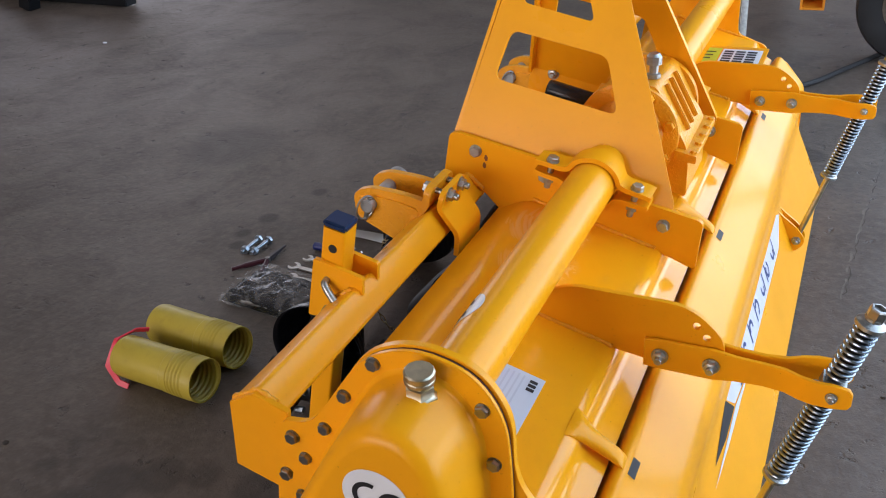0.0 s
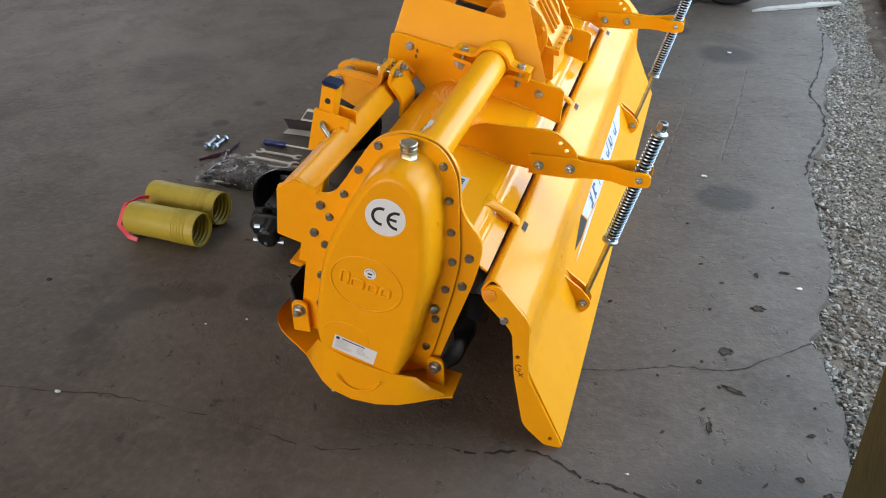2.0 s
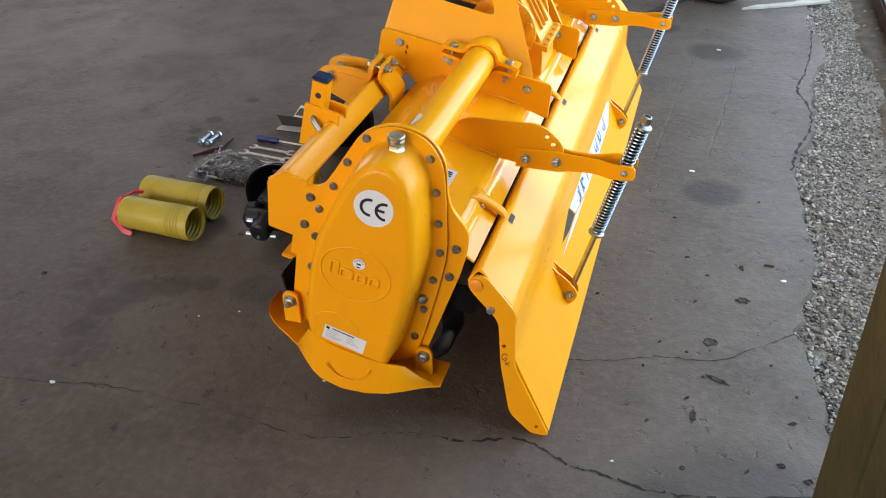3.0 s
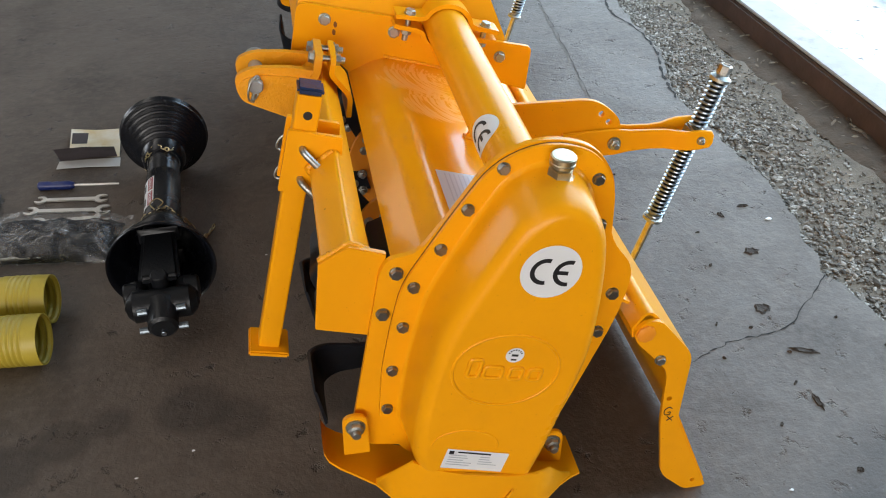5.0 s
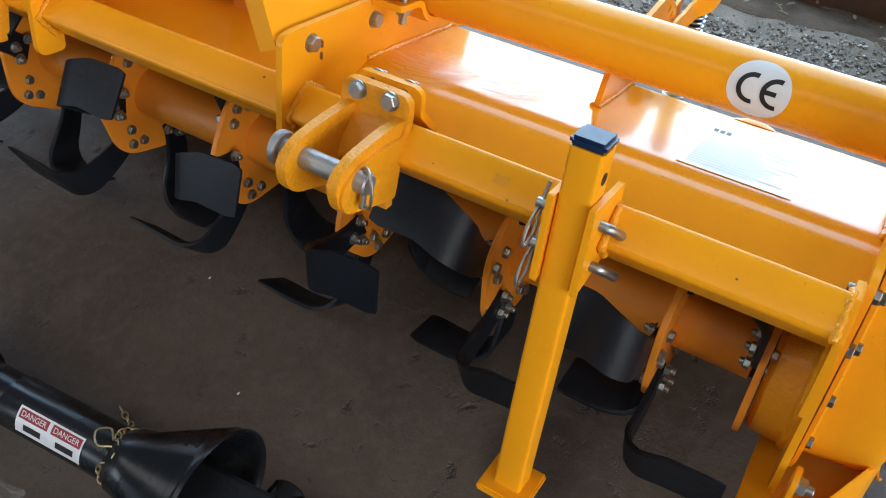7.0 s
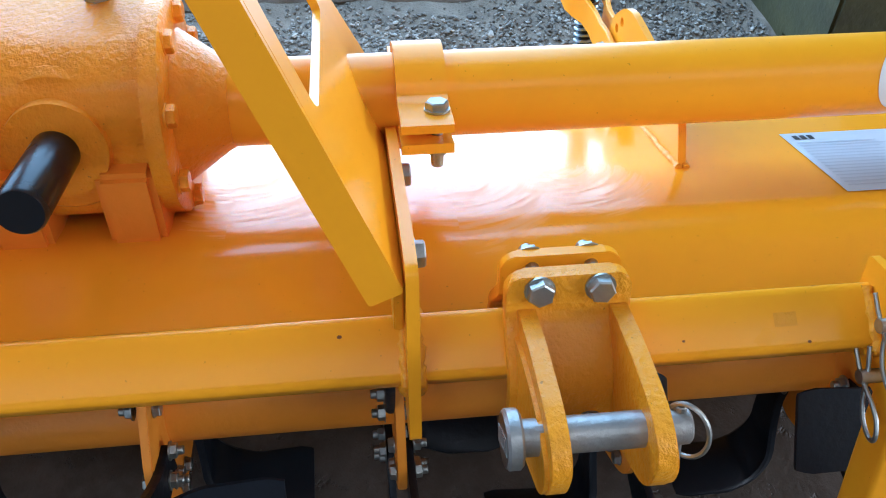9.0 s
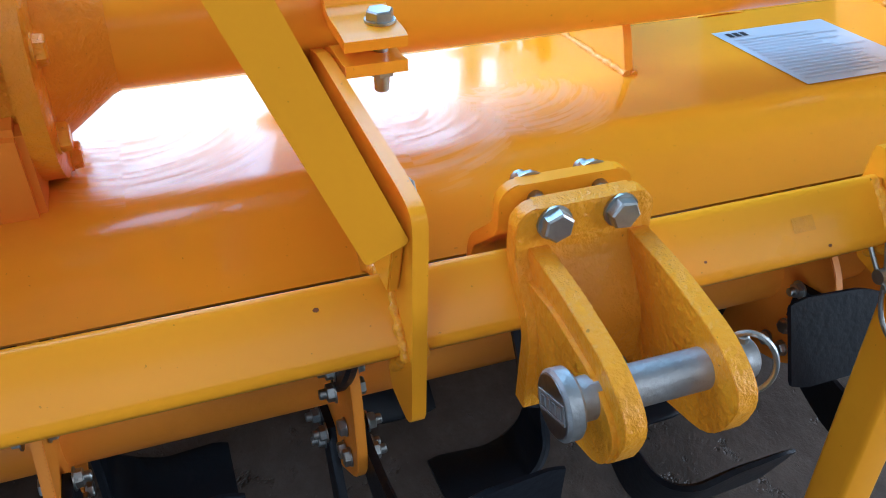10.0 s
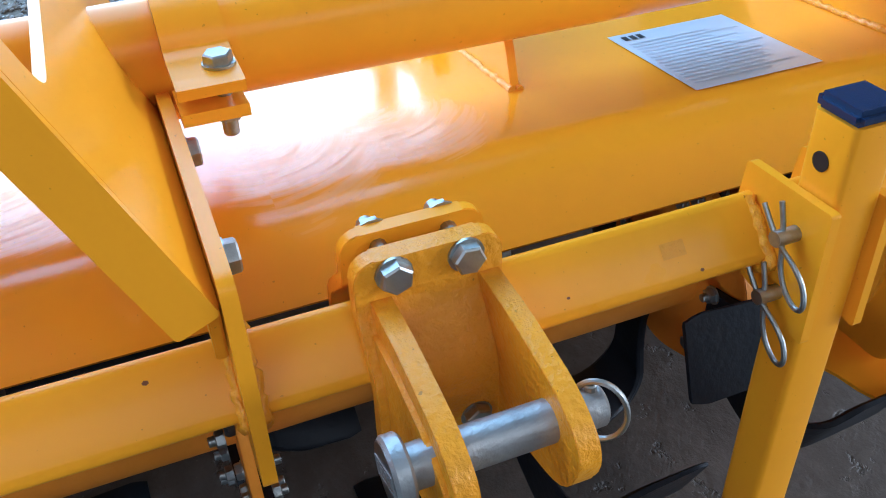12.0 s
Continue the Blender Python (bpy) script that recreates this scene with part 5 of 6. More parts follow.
for y in (0.93, 1.645, 2.33):
    # hinge hooks that reach from the hood over the flap's edge, flaring towards their slots
    stations = [(-0.264, 0.4855, 0.034, 0.001), (-0.256, 0.4835, 0.029, 0.003), (-0.247, 0.478, 0.023, 0.006), (-0.236, 0.469, 0.018, 0.008), (-0.222, 0.459, 0.0155, 0.009), (-0.207, 0.450, 0.0145, 0.0085), (-0.195, 0.443, 0.014, 0.007), (-0.187, 0.4355, 0.0135, 0.005), (-0.1835, 0.429, 0.013, 0.003)]
    rings = []
    for x, z, w, arch in stations:
        arc = [(w * math.sin(radians(a)), arch * (math.cos(radians(a)) - 0.34) / 0.66) for a in (-70, -48, -24, 0, 24, 48, 70)]
        rings.append([V((x, y + u, z + v)) for u, v in arc] + [V((x, y + w * 0.94, z - 0.006)), V((x, y - w * 0.94, z - 0.006))])
    part("hinge_hook", loft(rings), PAINT, hood, "", 50)
    # black patch on the closed sheet paints the dark of the open slot
    bm = bmesh.new()
    rows = [[bm.verts.new((x, y + 0.004 + sy * 0.018, z)) for sy in (-1, 1)] for x, z in ((-0.1890, 0.4312), (-0.1835, 0.4298), (-0.1745, 0.4244), (-0.1675, 0.4182))]
    for a, b in zip(rows, rows[1:]):
        bm.faces.new((a[0], a[1], b[1], b[0]))
    part("slot_patch", bm, INK, flap)
# blue and white decal strip on the flap
DECAL = material("decal_white", (0.62, 0.62, 0.72), 0.35, 0, 0.1, 8, 60, 0.0)
BLUE = material("decal_blue", (0.025, 0.050, 0.17), 0.35, 0, 0.2, 8, 60, 0.0)
def on_flap(y, d, lift=0.0):
    """On the flap's lower face: d metres below its fold."""
    return V((-0.112 + 0.406 * d + 0.914 * (0.0031 + lift), y, 0.215 - 0.914 * d + 0.406 * (0.0031 + lift)))
decal = part("decal_strip", disc([on_flap(1.40, 0.012), on_flap(1.44, 0.052), on_flap(1.62, 0.072), on_flap(2.12, 0.072), on_flap(2.24, 0.030), on_flap(2.20, 0.012)], None), DECAL, flap, "lavender white decal strip with blue shapes")
part("decal_tail", disc([on_flap(1.24, 0.040, 0.0003), on_flap(1.33, 0.052, 0.0003), on_flap(1.43, 0.052, 0.0003), on_flap(1.40, 0.014, 0.0003)], None), INK, flap)
part("decal_tail", disc([on_flap(1.20, 0.060, 0.0003), on_flap(1.35, 0.068, 0.0003), on_flap(1.58, 0.072, 0.0003), on_flap(1.44, 0.056, 0.0003)], None), DECAL, flap)
rng = random.Random(77)
for k in range(7):
    y = 1.52 + 0.088 * k
    put = lambda u, w: on_flap(y + u - 0.25 * w, 0.042 + w, 0.0005)
    turn, bar = rng.uniform(0, 360), rng.choice((-0.026, 0.020))
    part("decal_shape", join(strip_arc(0.0, 0.0, 0.010, 0.018, turn, turn + rng.choice((200, 250, 300)), put, 14),
                             strip_bar(bar, bar + 0.008, -0.022, 0.020, put)), BLUE, decal)

# weld beads
def weld(points, r, parent, seed):
    g = random.Random(seed)
    pts = []
    for a, b in zip(points, points[1:]):
        a, b = V(a), V(b)
        k = max(int((b - a).length / 0.0035), 2)
        pts += [a.lerp(b, i / k) + V((g.uniform(-1, 1), g.uniform(-1, 1), g.uniform(-1, 1))) * r * 0.22 for i in range(k)]
    pts.append(V(points[-1]))
    part("weld_bead", sweep(pts, [r * g.uniform(0.72, 1.22) for _ in pts], 7), PAINT_CAST, parent, "", 80)


for k, y in enumerate((1.112, 2.262)):
    weld([(-0.392, y + 0.0115, 0.5225), (-0.320, y + 0.0115, 0.5015), (-0.256, y + 0.0115, 0.4835)], 0.0042, hood, 40 + k)
    weld([(-0.392, y + 0.0215, 0.5225), (-0.320, y + 0.0215, 0.5015), (-0.256, y + 0.0215, 0.4835)], 0.0042, hood, 50 + k)
for k, (y, d) in enumerate(((1.446, -1), (1.456, 1), (2 * YC - 1.446, 1), (2 * YC - 1.456, -1))):
    yy = y + 0.001 * d
    weld([(-0.500, yy, 0.5535), (-0.420, yy, 0.531), (-0.330, yy, 0.5055), (-0.262, yy, 0.486)], 0.0042, hood, 60 + k)
    weld([(-0.605, yy, 0.562), (-0.636, yy, 0.5885), (-0.664, yy, 0.5745), (-0.6835, yy, 0.560), (-0.662, yy, 0.520)], 0.0050, beam, 70 + k)
for k, (y, d) in enumerate(((0.994, -1), (1.058, 1))):
    yy = y + 0.001 * d
    weld([(-0.640, yy, 0.5905), (-0.660, yy, 0.5765), (-0.684, yy, 0.5610), (-0.668, yy, 0.536)], 0.0052, beam, 80 + k)
weld([(-0.612, 0.7345, 0.571), (-0.638, 0.7345, 0.588), (-0.684, 0.7345, 0.560)], 0.0045, beam, 90)
weld([(-0.490, 0.7235, 0.552), (-0.400, 0.7235, 0.526), (-0.300, 0.7235, 0.4975)], 0.0040, hood, 91)
weld([(-0.500, 2.7990, 0.5545), (-0.300, 2.7990, 0.4975)], 0.0040, hood, 92)
weld([(TX + 0.0435 * math.cos(a), 0.7245, TZ + 0.0435 * math.sin(a)) for a in [2 * math.pi * k / 24 for k in range(25)]], 0.0038, tube, 93)

# ---------------------------------------------------------------- things on the floor
SLEEVE = material("olive_yellow_plastic", (0.44, 0.33, 0.035), 0.45, 0, 0.14, 9, 70, 0.06, dirt=0.5, dirt_colour=(0.24, 0.16, 0.015))
RED = material("red_plastic", (0.74, 0.035, 0.065), 0.4, 0, 0.15, 12, 60, 0.05)
RED_INK = material("red_print", (0.30, 0.012, 0.02), 0.4, 0, 0.1, 12, 60, 0.0)
CHAIN = material("brass_chain", (0.62, 0.50, 0.28), 0.35, 0.9, 0.3, 60, 200, 0.1)
TOOL = material("tool_steel", (0.66, 0.64, 0.60), 0.36, 0.6, 0.2, 30, 200, 0.1)
BLUE_PLASTIC = material("blue_handle", (0.008, 0.020, 0.12), 0.35, 0, 0.2, 20, 80, 0.05)
PAPER = material("booklet_paper", (0.55, 0.55, 0.53), 0.6, 0, 0.1, 12, 60, 0.02)
PAPER_ART = material("booklet_cover", (0.62, 0.48, 0.26), 0.45, 0, 0.5, 14, 60, 0.02, tint=(0.75, 0.72, 0.62))
GREY_DARK = material("dark_print", (0.06, 0.05, 0.055), 0.5, 0, 0.3, 20, 60, 0.0)

# cardan shaft
pto = thing("cardan_shaft", "black cardan shaft with cone guards lying on the floor", "drive shaft")
A, B = V((-1.020, 1.375, 0.118)), V((-1.061, 2.018, 0.116))
ax = (B - A).normalized()
L = (B - A).length
M = along(A, ax)
def cone(m, name="cone_guard"):
    """A ribbed open cone, its mouth at local z 0."""
    prof = [(0.118, 0.0), (0.119, 0.004), (0.115, 0.010)]
    for k in range(6):
        t = k / 5
        r = 0.112 - 0.050 * t
        prof += [(r + 0.0022, 0.016 + 0.020 * k), (r + 0.0022, 0.022 + 0.020 * k), (r - 0.004, 0.026 + 0.020 * k), (r - 0.004, 0.034 + 0.020 * k)]
    prof += [(0.056, 0.142), (0.052, 0.165), (0.048, 0.170)]
    inner = [(0.042, 0.170), (0.050, 0.140), (0.108, 0.012), (0.1135, 0.002), (0.118, 0.0)]
    return part(name, lathe(prof + inner, m, 48, False), PLASTIC, pto, "black ribbed plastic cone guard", 50)
cone(M)
cone(M @ Matrix.Translation((0, 0, L)) @ Matrix.Rotation(math.pi, 4, "X"))
tube_g = part("guard_tube", lathe([(0.0430, 0.150), (0.0430, L * 0.60), (0.0425, L * 0.60 + 0.001), (0.0405, L * 0.60 + 0.002), (0.0405, L - 0.150)], M, 40), PLASTIC, pto, "black plastic guard tube")
part("guard_ring", lathe([(0.0450, 0.150), (0.0450, 0.176), (0.043, 0.178)], M, 40), PLASTIC, pto)
# warning label on the tube
def on_guard(u, w, lift=0.0):
    a = radians(48) - w / 0.0436
    out = V((-math.sin(a), 0, math.cos(a)))
    out = (out - ax * out.dot(ax)).normalized()
    return A + ax * (0.215 + u) + out * (0.0436 + lift)
def guard_patch(u0, u1, w0, w1, lift, mat, name, parent, label=""):
    bm = bmesh.new()
    rows = [[bm.verts.new(on_guard(u, w0 + (w1 - w0) * k / 8, lift)) for u in (u0, u1)] for k in range(9)]
    for a, b in zip(rows, rows[1:]):
        bm.faces.new((a[0], a[1], b[1], b[0]))
    return part(name, bm, mat, parent, label)
warn = guard_patch(0.0, 0.130, -0.021, 0.021, 0.0006, WHITE, "warning_label", pto, "white and dark red warning label")
for u in (0.003, 0.068):
    guard_patch(u, u + 0.058, 0.003, 0.018, 0.0010, RED_INK, "print_bar", warn)
    guard_patch(u + 0.010, u + 0.045, -0.014, -0.004, 0.0010, INK, "print_bar", warn)
for u, word in ((0.003, "DANGER"), (0.068, "DANGER")):
    cu = bpy.data.curves.new("warning_text", "FONT")
    cu.body, cu.size, cu.align_x, cu.align_y = word, 0.0125, "CENTER", "CENTER"
    cu.materials.append(WHITE)
    ob = new("warning_text", cu)
    p = on_guard(u + 0.029, 0.0105, 0.0016)
    out = (p - (A + ax * (p - A).dot(ax))).normalized()
    xd = -ax
    yd = out.cross(xd)
    ob.matrix_basis = Matrix.Translation(p) @ Matrix((xd, yd, out)).transposed().to_4x4()
    ob.parent = warn
# yoke at the near end
yoke = part("yoke", lathe([(0.030, -0.02), (0.034, 0.02), (0.036, 0.06), (0.030, 0.12)], M, 24), BLACK, pto, "black forged yoke")
def fork(p0, p1, w0, w1, t, m):
    rings = []
    for k in range(7):
        q = k / 6
        c = V(p0) * (1 - q) + V(p1) * q
        w = w0 + (w1 - w0) * q
        rings.append([m @ (c + V((sx * w, sy * t, 0))) for sx, sy in ((-1, -1), (1, -1), (1, 1), (-1, 1))])
    bm = loft(rings)
    sharp_bevel(bm, 0.009, 3)
    return bm
DOWN = M @ Matrix.Translation((0, 0, 0.0)) @ Matrix.Rotation(radians(-8), 4, "X")
for sy in (-1, 1):
    part("fork_arm", fork((0, sy * 0.036, 0.07), (0, sy * 0.038, -0.080), 0.036, 0.044, 0.012, DOWN), BLACK, yoke)
for sx in (-1, 1):
    part("fork_arm", rod(DOWN @ V((sx * 0.052, 0, -0.126)), DOWN @ V((sx * 0.054, 0, -0.050)), 0.025, 24, 0.009), BLACK, yoke)
    part("bearing_cap", rod(DOWN @ V((sx * 0.046, 0, -0.075)), DOWN @ V((sx * 0.079, 0, -0.075)), 0.027, 24, 0.004), BLACK, yoke)
part("cross_pin", rod(DOWN @ V((0, -0.054, -0.075)), DOWN @ V((0, 0.054, -0.075)), 0.018, 20, 0.003), BLACK, yoke)
part("fork_bridge", rod(DOWN @ V((-0.072, 0, -0.112)), DOWN @ V((0.072, 0, -0.112)), 0.034, 28, 0.014), BLACK, yoke)
hub = part("hub", lathe([(0.024, -0.186), (0.031, -0.180), (0.033, -0.134), (0.040, -0.122)], DOWN, 28), BLACK, yoke)
for z, dy in ((-0.168, -0.016), (-0.145, 0.016)):
    for sx in (-1, 1):
        part("clamp_bolt", rod(DOWN @ V((sx * 0.029, dy, z)), DOWN @ V((sx * 0.050, dy, z)), 0.0075, 10), SPRING, hub, "bright clamp bolt")
part("hub_bolt", rod(DOWN @ V((0, -0.010, -0.192)), DOWN @ V((0, -0.010, -0.178)), 0.006, 8), SPRING, hub)
# small chains at both cones
def chain(points, links, parent, seed):
    path = smooth_path(points, 10)
    total = len(path) - 1
    r = random.Random(seed)
    for k in range(links):
        p = path[int(total * k / links)]
        q = path[min(int(total * (k + 1) / links), total)]
        m = along((p + q) / 2, q - p) @ Matrix.Rotation(radians(90 * (k % 2) + r.uniform(-20, 20)), 4, "Z")
        h = max((q - p).length * 0.62, 0.006)
        ring = [m @ V((0.0048 * math.cos(a), 0, h * math.sin(a))) for a in [2 * math.pi * j / 12 for j in range(12)]]
        part("chain_link", sweep(ring, 0.0014, 5, True), CHAIN, parent)
def round_guard(a0, a1, h, r=0.049, n=8):
    return [M @ V((r * math.cos(radians(a0 + (a1 - a0) * k / n)), r * math.sin(radians(a0 + (a1 - a0) * k / n)), h + 0.012 * math.sin(k * 1.9))) for k in range(n + 1)]
chain(round_guard(10, 200, 0.165), 18, tube_g, 1)
chain(round_guard(-20, 160, L - 0.165, 0.048), 16, tube_g, 2)
chain([(-0.985, 1.60, 0.10), (-0.960, 1.62, 0.03), (-0.945, 1.66, 0.006), (-0.930, 1.70, 0.006)], 10, tube_g, 3)
part("hook", sweep(smooth_path([M @ V((0.010, 0.050, 0.168)), M @ V((0.020, 0.056, 0.185)), M @ V((0.004, 0.060, 0.200)), M @ V((-0.010, 0.056, 0.186)), M @ V((0.002, 0.052, 0.172))], 5), 0.0016, 6), CHAIN, tube_g)

# two guard sleeves
def sleeve(p0, p1, tag):
    p0, p1 = V(p0), V(p1)
    d = p1 - p0
    h = d.length
    m = along(p0, d)
    prof = [(0.048, 0.0), (0.052, 0.003), (0.0535, 0.012), (0.0535, h * 0.62), (0.0550, h * 0.63), (0.0550, h * 0.70)]
    k = h * 0.70
    while k < h * 0.90:
        prof += [(0.0532, k + 0.002), (0.0532, k + 0.004), (0.0558, k + 0.006), (0.0558, k + 0.009)]
        k += 0.011
    prof += [(0.0550, h * 0.92), (0.0550, h)]
    inner = [(0.0520, h), (0.0520, h - 0.004)]
    k = h - 0.008
    while k > h - 0.075:
        inner += [(0.0490, k), (0.0490, k - 0.003), (0.0526, k - 0.006), (0.0526, k - 0.010)]
        k -= 0.014
    inner += [(0.050, h * 0.5), (0.044, 0.006)]
    t = thing("guard_sleeve", tag, "guard sleeve", "pair of guard sleeves", p0)
    body = part("sleeve_body", lathe(prof + inner, m, 44, True), SLEEVE, t, "", 22)
    body.matrix_parent_inverse = Matrix.Translation(-p0)
    return t
sleeve((-1.525, 1.262, 0.0565), (-1.262, 1.246, 0.0565), "olive yellow plastic sleeve lying on the floor beside a red strap")
sleeve((-1.538, 1.408, 0.0565), (-1.268, 1.384, 0.0565), "olive yellow plastic sleeve lying open on the floor")
strap = thing("red_strap", "angular red plastic band round the sleeve end", "strap", at=(-1.50, 1.24, 0.0))
# a flat angular band: half of a six-sided frame round the sleeve's end
band = [V(p) for p in ((-1.497, 1.330, 0.0965), (-1.515, 1.305, 0.107), (-1.541, 1.262, 0.100), (-1.552, 1.224, 0.044), (-1.508, 1.206, 0.016), (-1.482, 1.209, 0.008))]
path = []
for a, b in zip(band, band[1:]):
    path += [a.lerp(b, k / 5) for k in range(5)]
path.append(band[-1])
rows = []
for k, p in enumerate(path):
    t = (path[min(k + 1, len(path) - 1)] - path[max(k - 1, 0)]).normalized()
    side = V((0.75, 0.45, 0.50))
    side = (side - t * side.dot(t)).normalized()
    nn = t.cross(side).normalized()
    rows.append([p + side * 0.0075 + nn * 0.0022, p - side * 0.0075 + nn * 0.0022, p - side * 0.0075 - nn * 0.0022, p + side * 0.0075 - nn * 0.0022])
bm = loft(rows)
sharp_bevel(bm, 0.0008, 1)
sb = part("band", bm, RED, strap)
sb.matrix_parent_inverse = Matrix.Translation((1.50, -1.24, 0))

# tool bag
BAG = bpy.data.materials.new("clear_plastic_film")
BAG.use_nodes = True
n, l = BAG.node_tree.nodes, BAG.node_tree.links
b = n["Principled BSDF"]
b.inputs["Base Color"].default_value = (0.80, 0.82, 0.84, 1)
b.inputs["Roughness"].default_value = 0.14
b.inputs["Coat Weight"].default_value = 1.0
clear, film_mix, crease, crease_glint = n.new("ShaderNodeBsdfTransparent"), n.new("ShaderNodeMixShader"), n.new("ShaderNodeTexNoise"), n.new("ShaderNodeValToRGB")
crease.inputs["Scale"].default_value, crease.inputs["Detail"].default_value, crease.inputs["Distortion"].default_value = 9.0, 2.0, 0.8
# whiter, denser streaks along the creases paint the glints of the folded film
crease_glint.color_ramp.elements[0].position, crease_glint.color_ramp.elements[1].position = 0.40, 0.60
crease_glint.color_ramp.elements[0].color, crease_glint.color_ramp.elements[1].color = (0.05, 0.05, 0.05, 1), (0.05, 0.05, 0.05, 1)
for at, v in ((0.470, 0.05), (0.50, 0.24), (0.530, 0.05)):
    stop = crease_glint.color_ramp.elements.new(at)
    stop.color = (v, v, v, 1)
film_at = n.new("ShaderNodeTexCoord")
l.new(film_at.outputs["Object"], crease.inputs["Vector"])
fold_bump = n.new("ShaderNodeBump")
fold_bump.inputs["Strength"].default_value, fold_bump.inputs["Distance"].default_value = 0.7, 0.03
l.new(crease.outputs["Fac"], fold_bump.inputs["Height"])
l.new(fold_bump.outputs["Normal"], b.inputs["Normal"])
l.new(crease.outputs["Fac"], crease_glint.inputs["Fac"])
l.new(crease_glint.outputs["Color"], film_mix.inputs["Fac"])
l.new(clear.outputs["BSDF"], film_mix.inputs[1])
l.new(b.outputs["BSDF"], film_mix.inputs[2])
l.new(film_mix.outputs["Shader"], n["Material Output"].inputs["Surface"])


def pillow(cx, cy, turn, sx, sy, h, nx, ny, seed, rough=0.012):
    m = pose(cx, cy, 0, 0, 0, turn)
    bm = bmesh.new()
    rows = []
    for j in range(ny + 1):
        row = []
        for i in range(nx + 1):
            u, w = i / nx * 2 - 1, j / ny * 2 - 1
            e = (1 - abs(u) ** 4) * (1 - abs(w) ** 4)
            z = 0.003 + h * e ** 0.6 + rough * e * noise.noise((u * 3.1 + seed, w * 3.1, seed)) + rough * 0.5 * noise.noise((u * 9 + seed, w * 7, 3))
            x = u * sx * (1 + 0.05 * noise.noise((w * 4, seed, 1)))
            y = w * sy * (1 + 0.07 * noise.noise((u * 4, seed, 2)))
            row.append(bm.verts.new(m @ V((x, y, max(z, 0.003)))))
        rows.append(row)
    for j in range(ny):
        for i in range(nx):
            bm.faces.new((rows[j][i], rows[j][i + 1], rows[j + 1][i + 1], rows[j + 1][i]))
    edge = [*rows[0], *[r[-1] for r in rows[1:]], *rows[-1][-2::-1], *[r[0] for r in rows[-2:0:-1]]]
    bm.faces.new(edge[::-1])
    return bm


bag = thing("tool_bag", "clear plastic bag with dark parts inside, on the floor", "plastic bag")
part("film", pillow(-1.335, 1.690, -6, 0.180, 0.095, 0.056, 80, 44, 3.0, 0.022), BAG, bag, "crinkled clear plastic film", 80)
part("contents", pillow(-1.340, 1.688, -6, 0.170, 0.084, 0.040, 40, 22, 7.0), PLASTIC, bag, "dark wrapped parts", 80)
part("bolt_inside", rod((-1.44, 1.622, 0.014), (-1.30, 1.612, 0.014), 0.006, 12), STEEL, bag)
part("twist", pillow(-1.165, 1.730, 10, 0.040, 0.028, 0.026, 12, 8, 9.0, 0.02), BAG, bag)

# open-end wrenches
def wrench(p0, p1, s):
    p0, p1 = V(p0), V(p1)
    d = p1 - p0
    h = d.length
    m = Matrix.Translation(p0) @ Matrix.Rotation(math.atan2(d.y, d.x), 4, "Z")
    def head(cx, r, way, tilt):
        pts = []
        for k in range(19):
            a = radians(tilt + 32 + (360 - 64) * k / 18)
            pts.append(V((cx + way * r * math.cos(a), r * math.sin(a))))
        jaw = r * 0.52
        c, q = math.cos(radians(tilt)), math.sin(radians(tilt))
        for u, w in ((0.62, -0.50), (-0.12, -0.46), (-0.30, 0.0), (-0.12, 0.46), (0.62, 0.50)):
            pts.append(V((cx + way * r * (u * c - w * q), r * (u * q + w * c))))
        return pts
    bms = [moved(plate(head(0.016 * s, 0.020 * s, -1, 15), 0.006, bevel=0.001, segments=1), Matrix.Translation((0, 0, 0.001))),
           moved(plate(head(h - 0.018 * s, 0.023 * s, 1, 15), 0.006, bevel=0.001, segments=1), Matrix.Translation((0, 0, 0.001))),
           moved(plate(rounded([(0.030 * s, -0.0075 * s), (h - 0.036 * s, -0.0085 * s), (h - 0.036 * s, 0.0085 * s), (0.030 * s, 0.0075 * s)], 0.002), 0.0045, bevel=0.001), Matrix.Translation((0, 0, 0.0018)))]
    t = thing("open_end_wrench", "steel double open-end wrench on the floor", "wrench", "wrenches in a row", p0)
    w = part("wrench_body", moved(join(*bms), m), TOOL, t)
    w.matrix_parent_inverse = Matrix.Translation(-p0)
wrench((-1.412, 1.905, 0), (-1.222, 1.886, 0), 0.85)
wrench((-1.430, 1.852, 0), (-1.208, 1.826, 0), 1.0)
wrench((-1.405, 1.792, 0), (-1.205, 1.790, 0), 1.05)

driver = thing("screwdriver", "blue-handled screwdriver on the floor", "screwdriver", at=(-1.414, 1.964, 0))
dm = along((-1.414, 1.966, 0.0135), (0.218, -0.022, 0))
for name, prof, mat in (("handle", [(0.008, 0), (0.0125, 0.004), (0.0125, 0.030), (0.0105, 0.040), (0.0125, 0.052), (0.0125, 0.085), (0.008, 0.098)], BLUE_PLASTIC), ("blade", [(0.0034, 0.095), (0.0034, 0.205), (0.0026, 0.219)], TOOL)):
    o = part(name, lathe(prof, dm, 12), mat, driver)
    o.matrix_parent_inverse = Matrix.Translation((1.414, -1.964, 0))

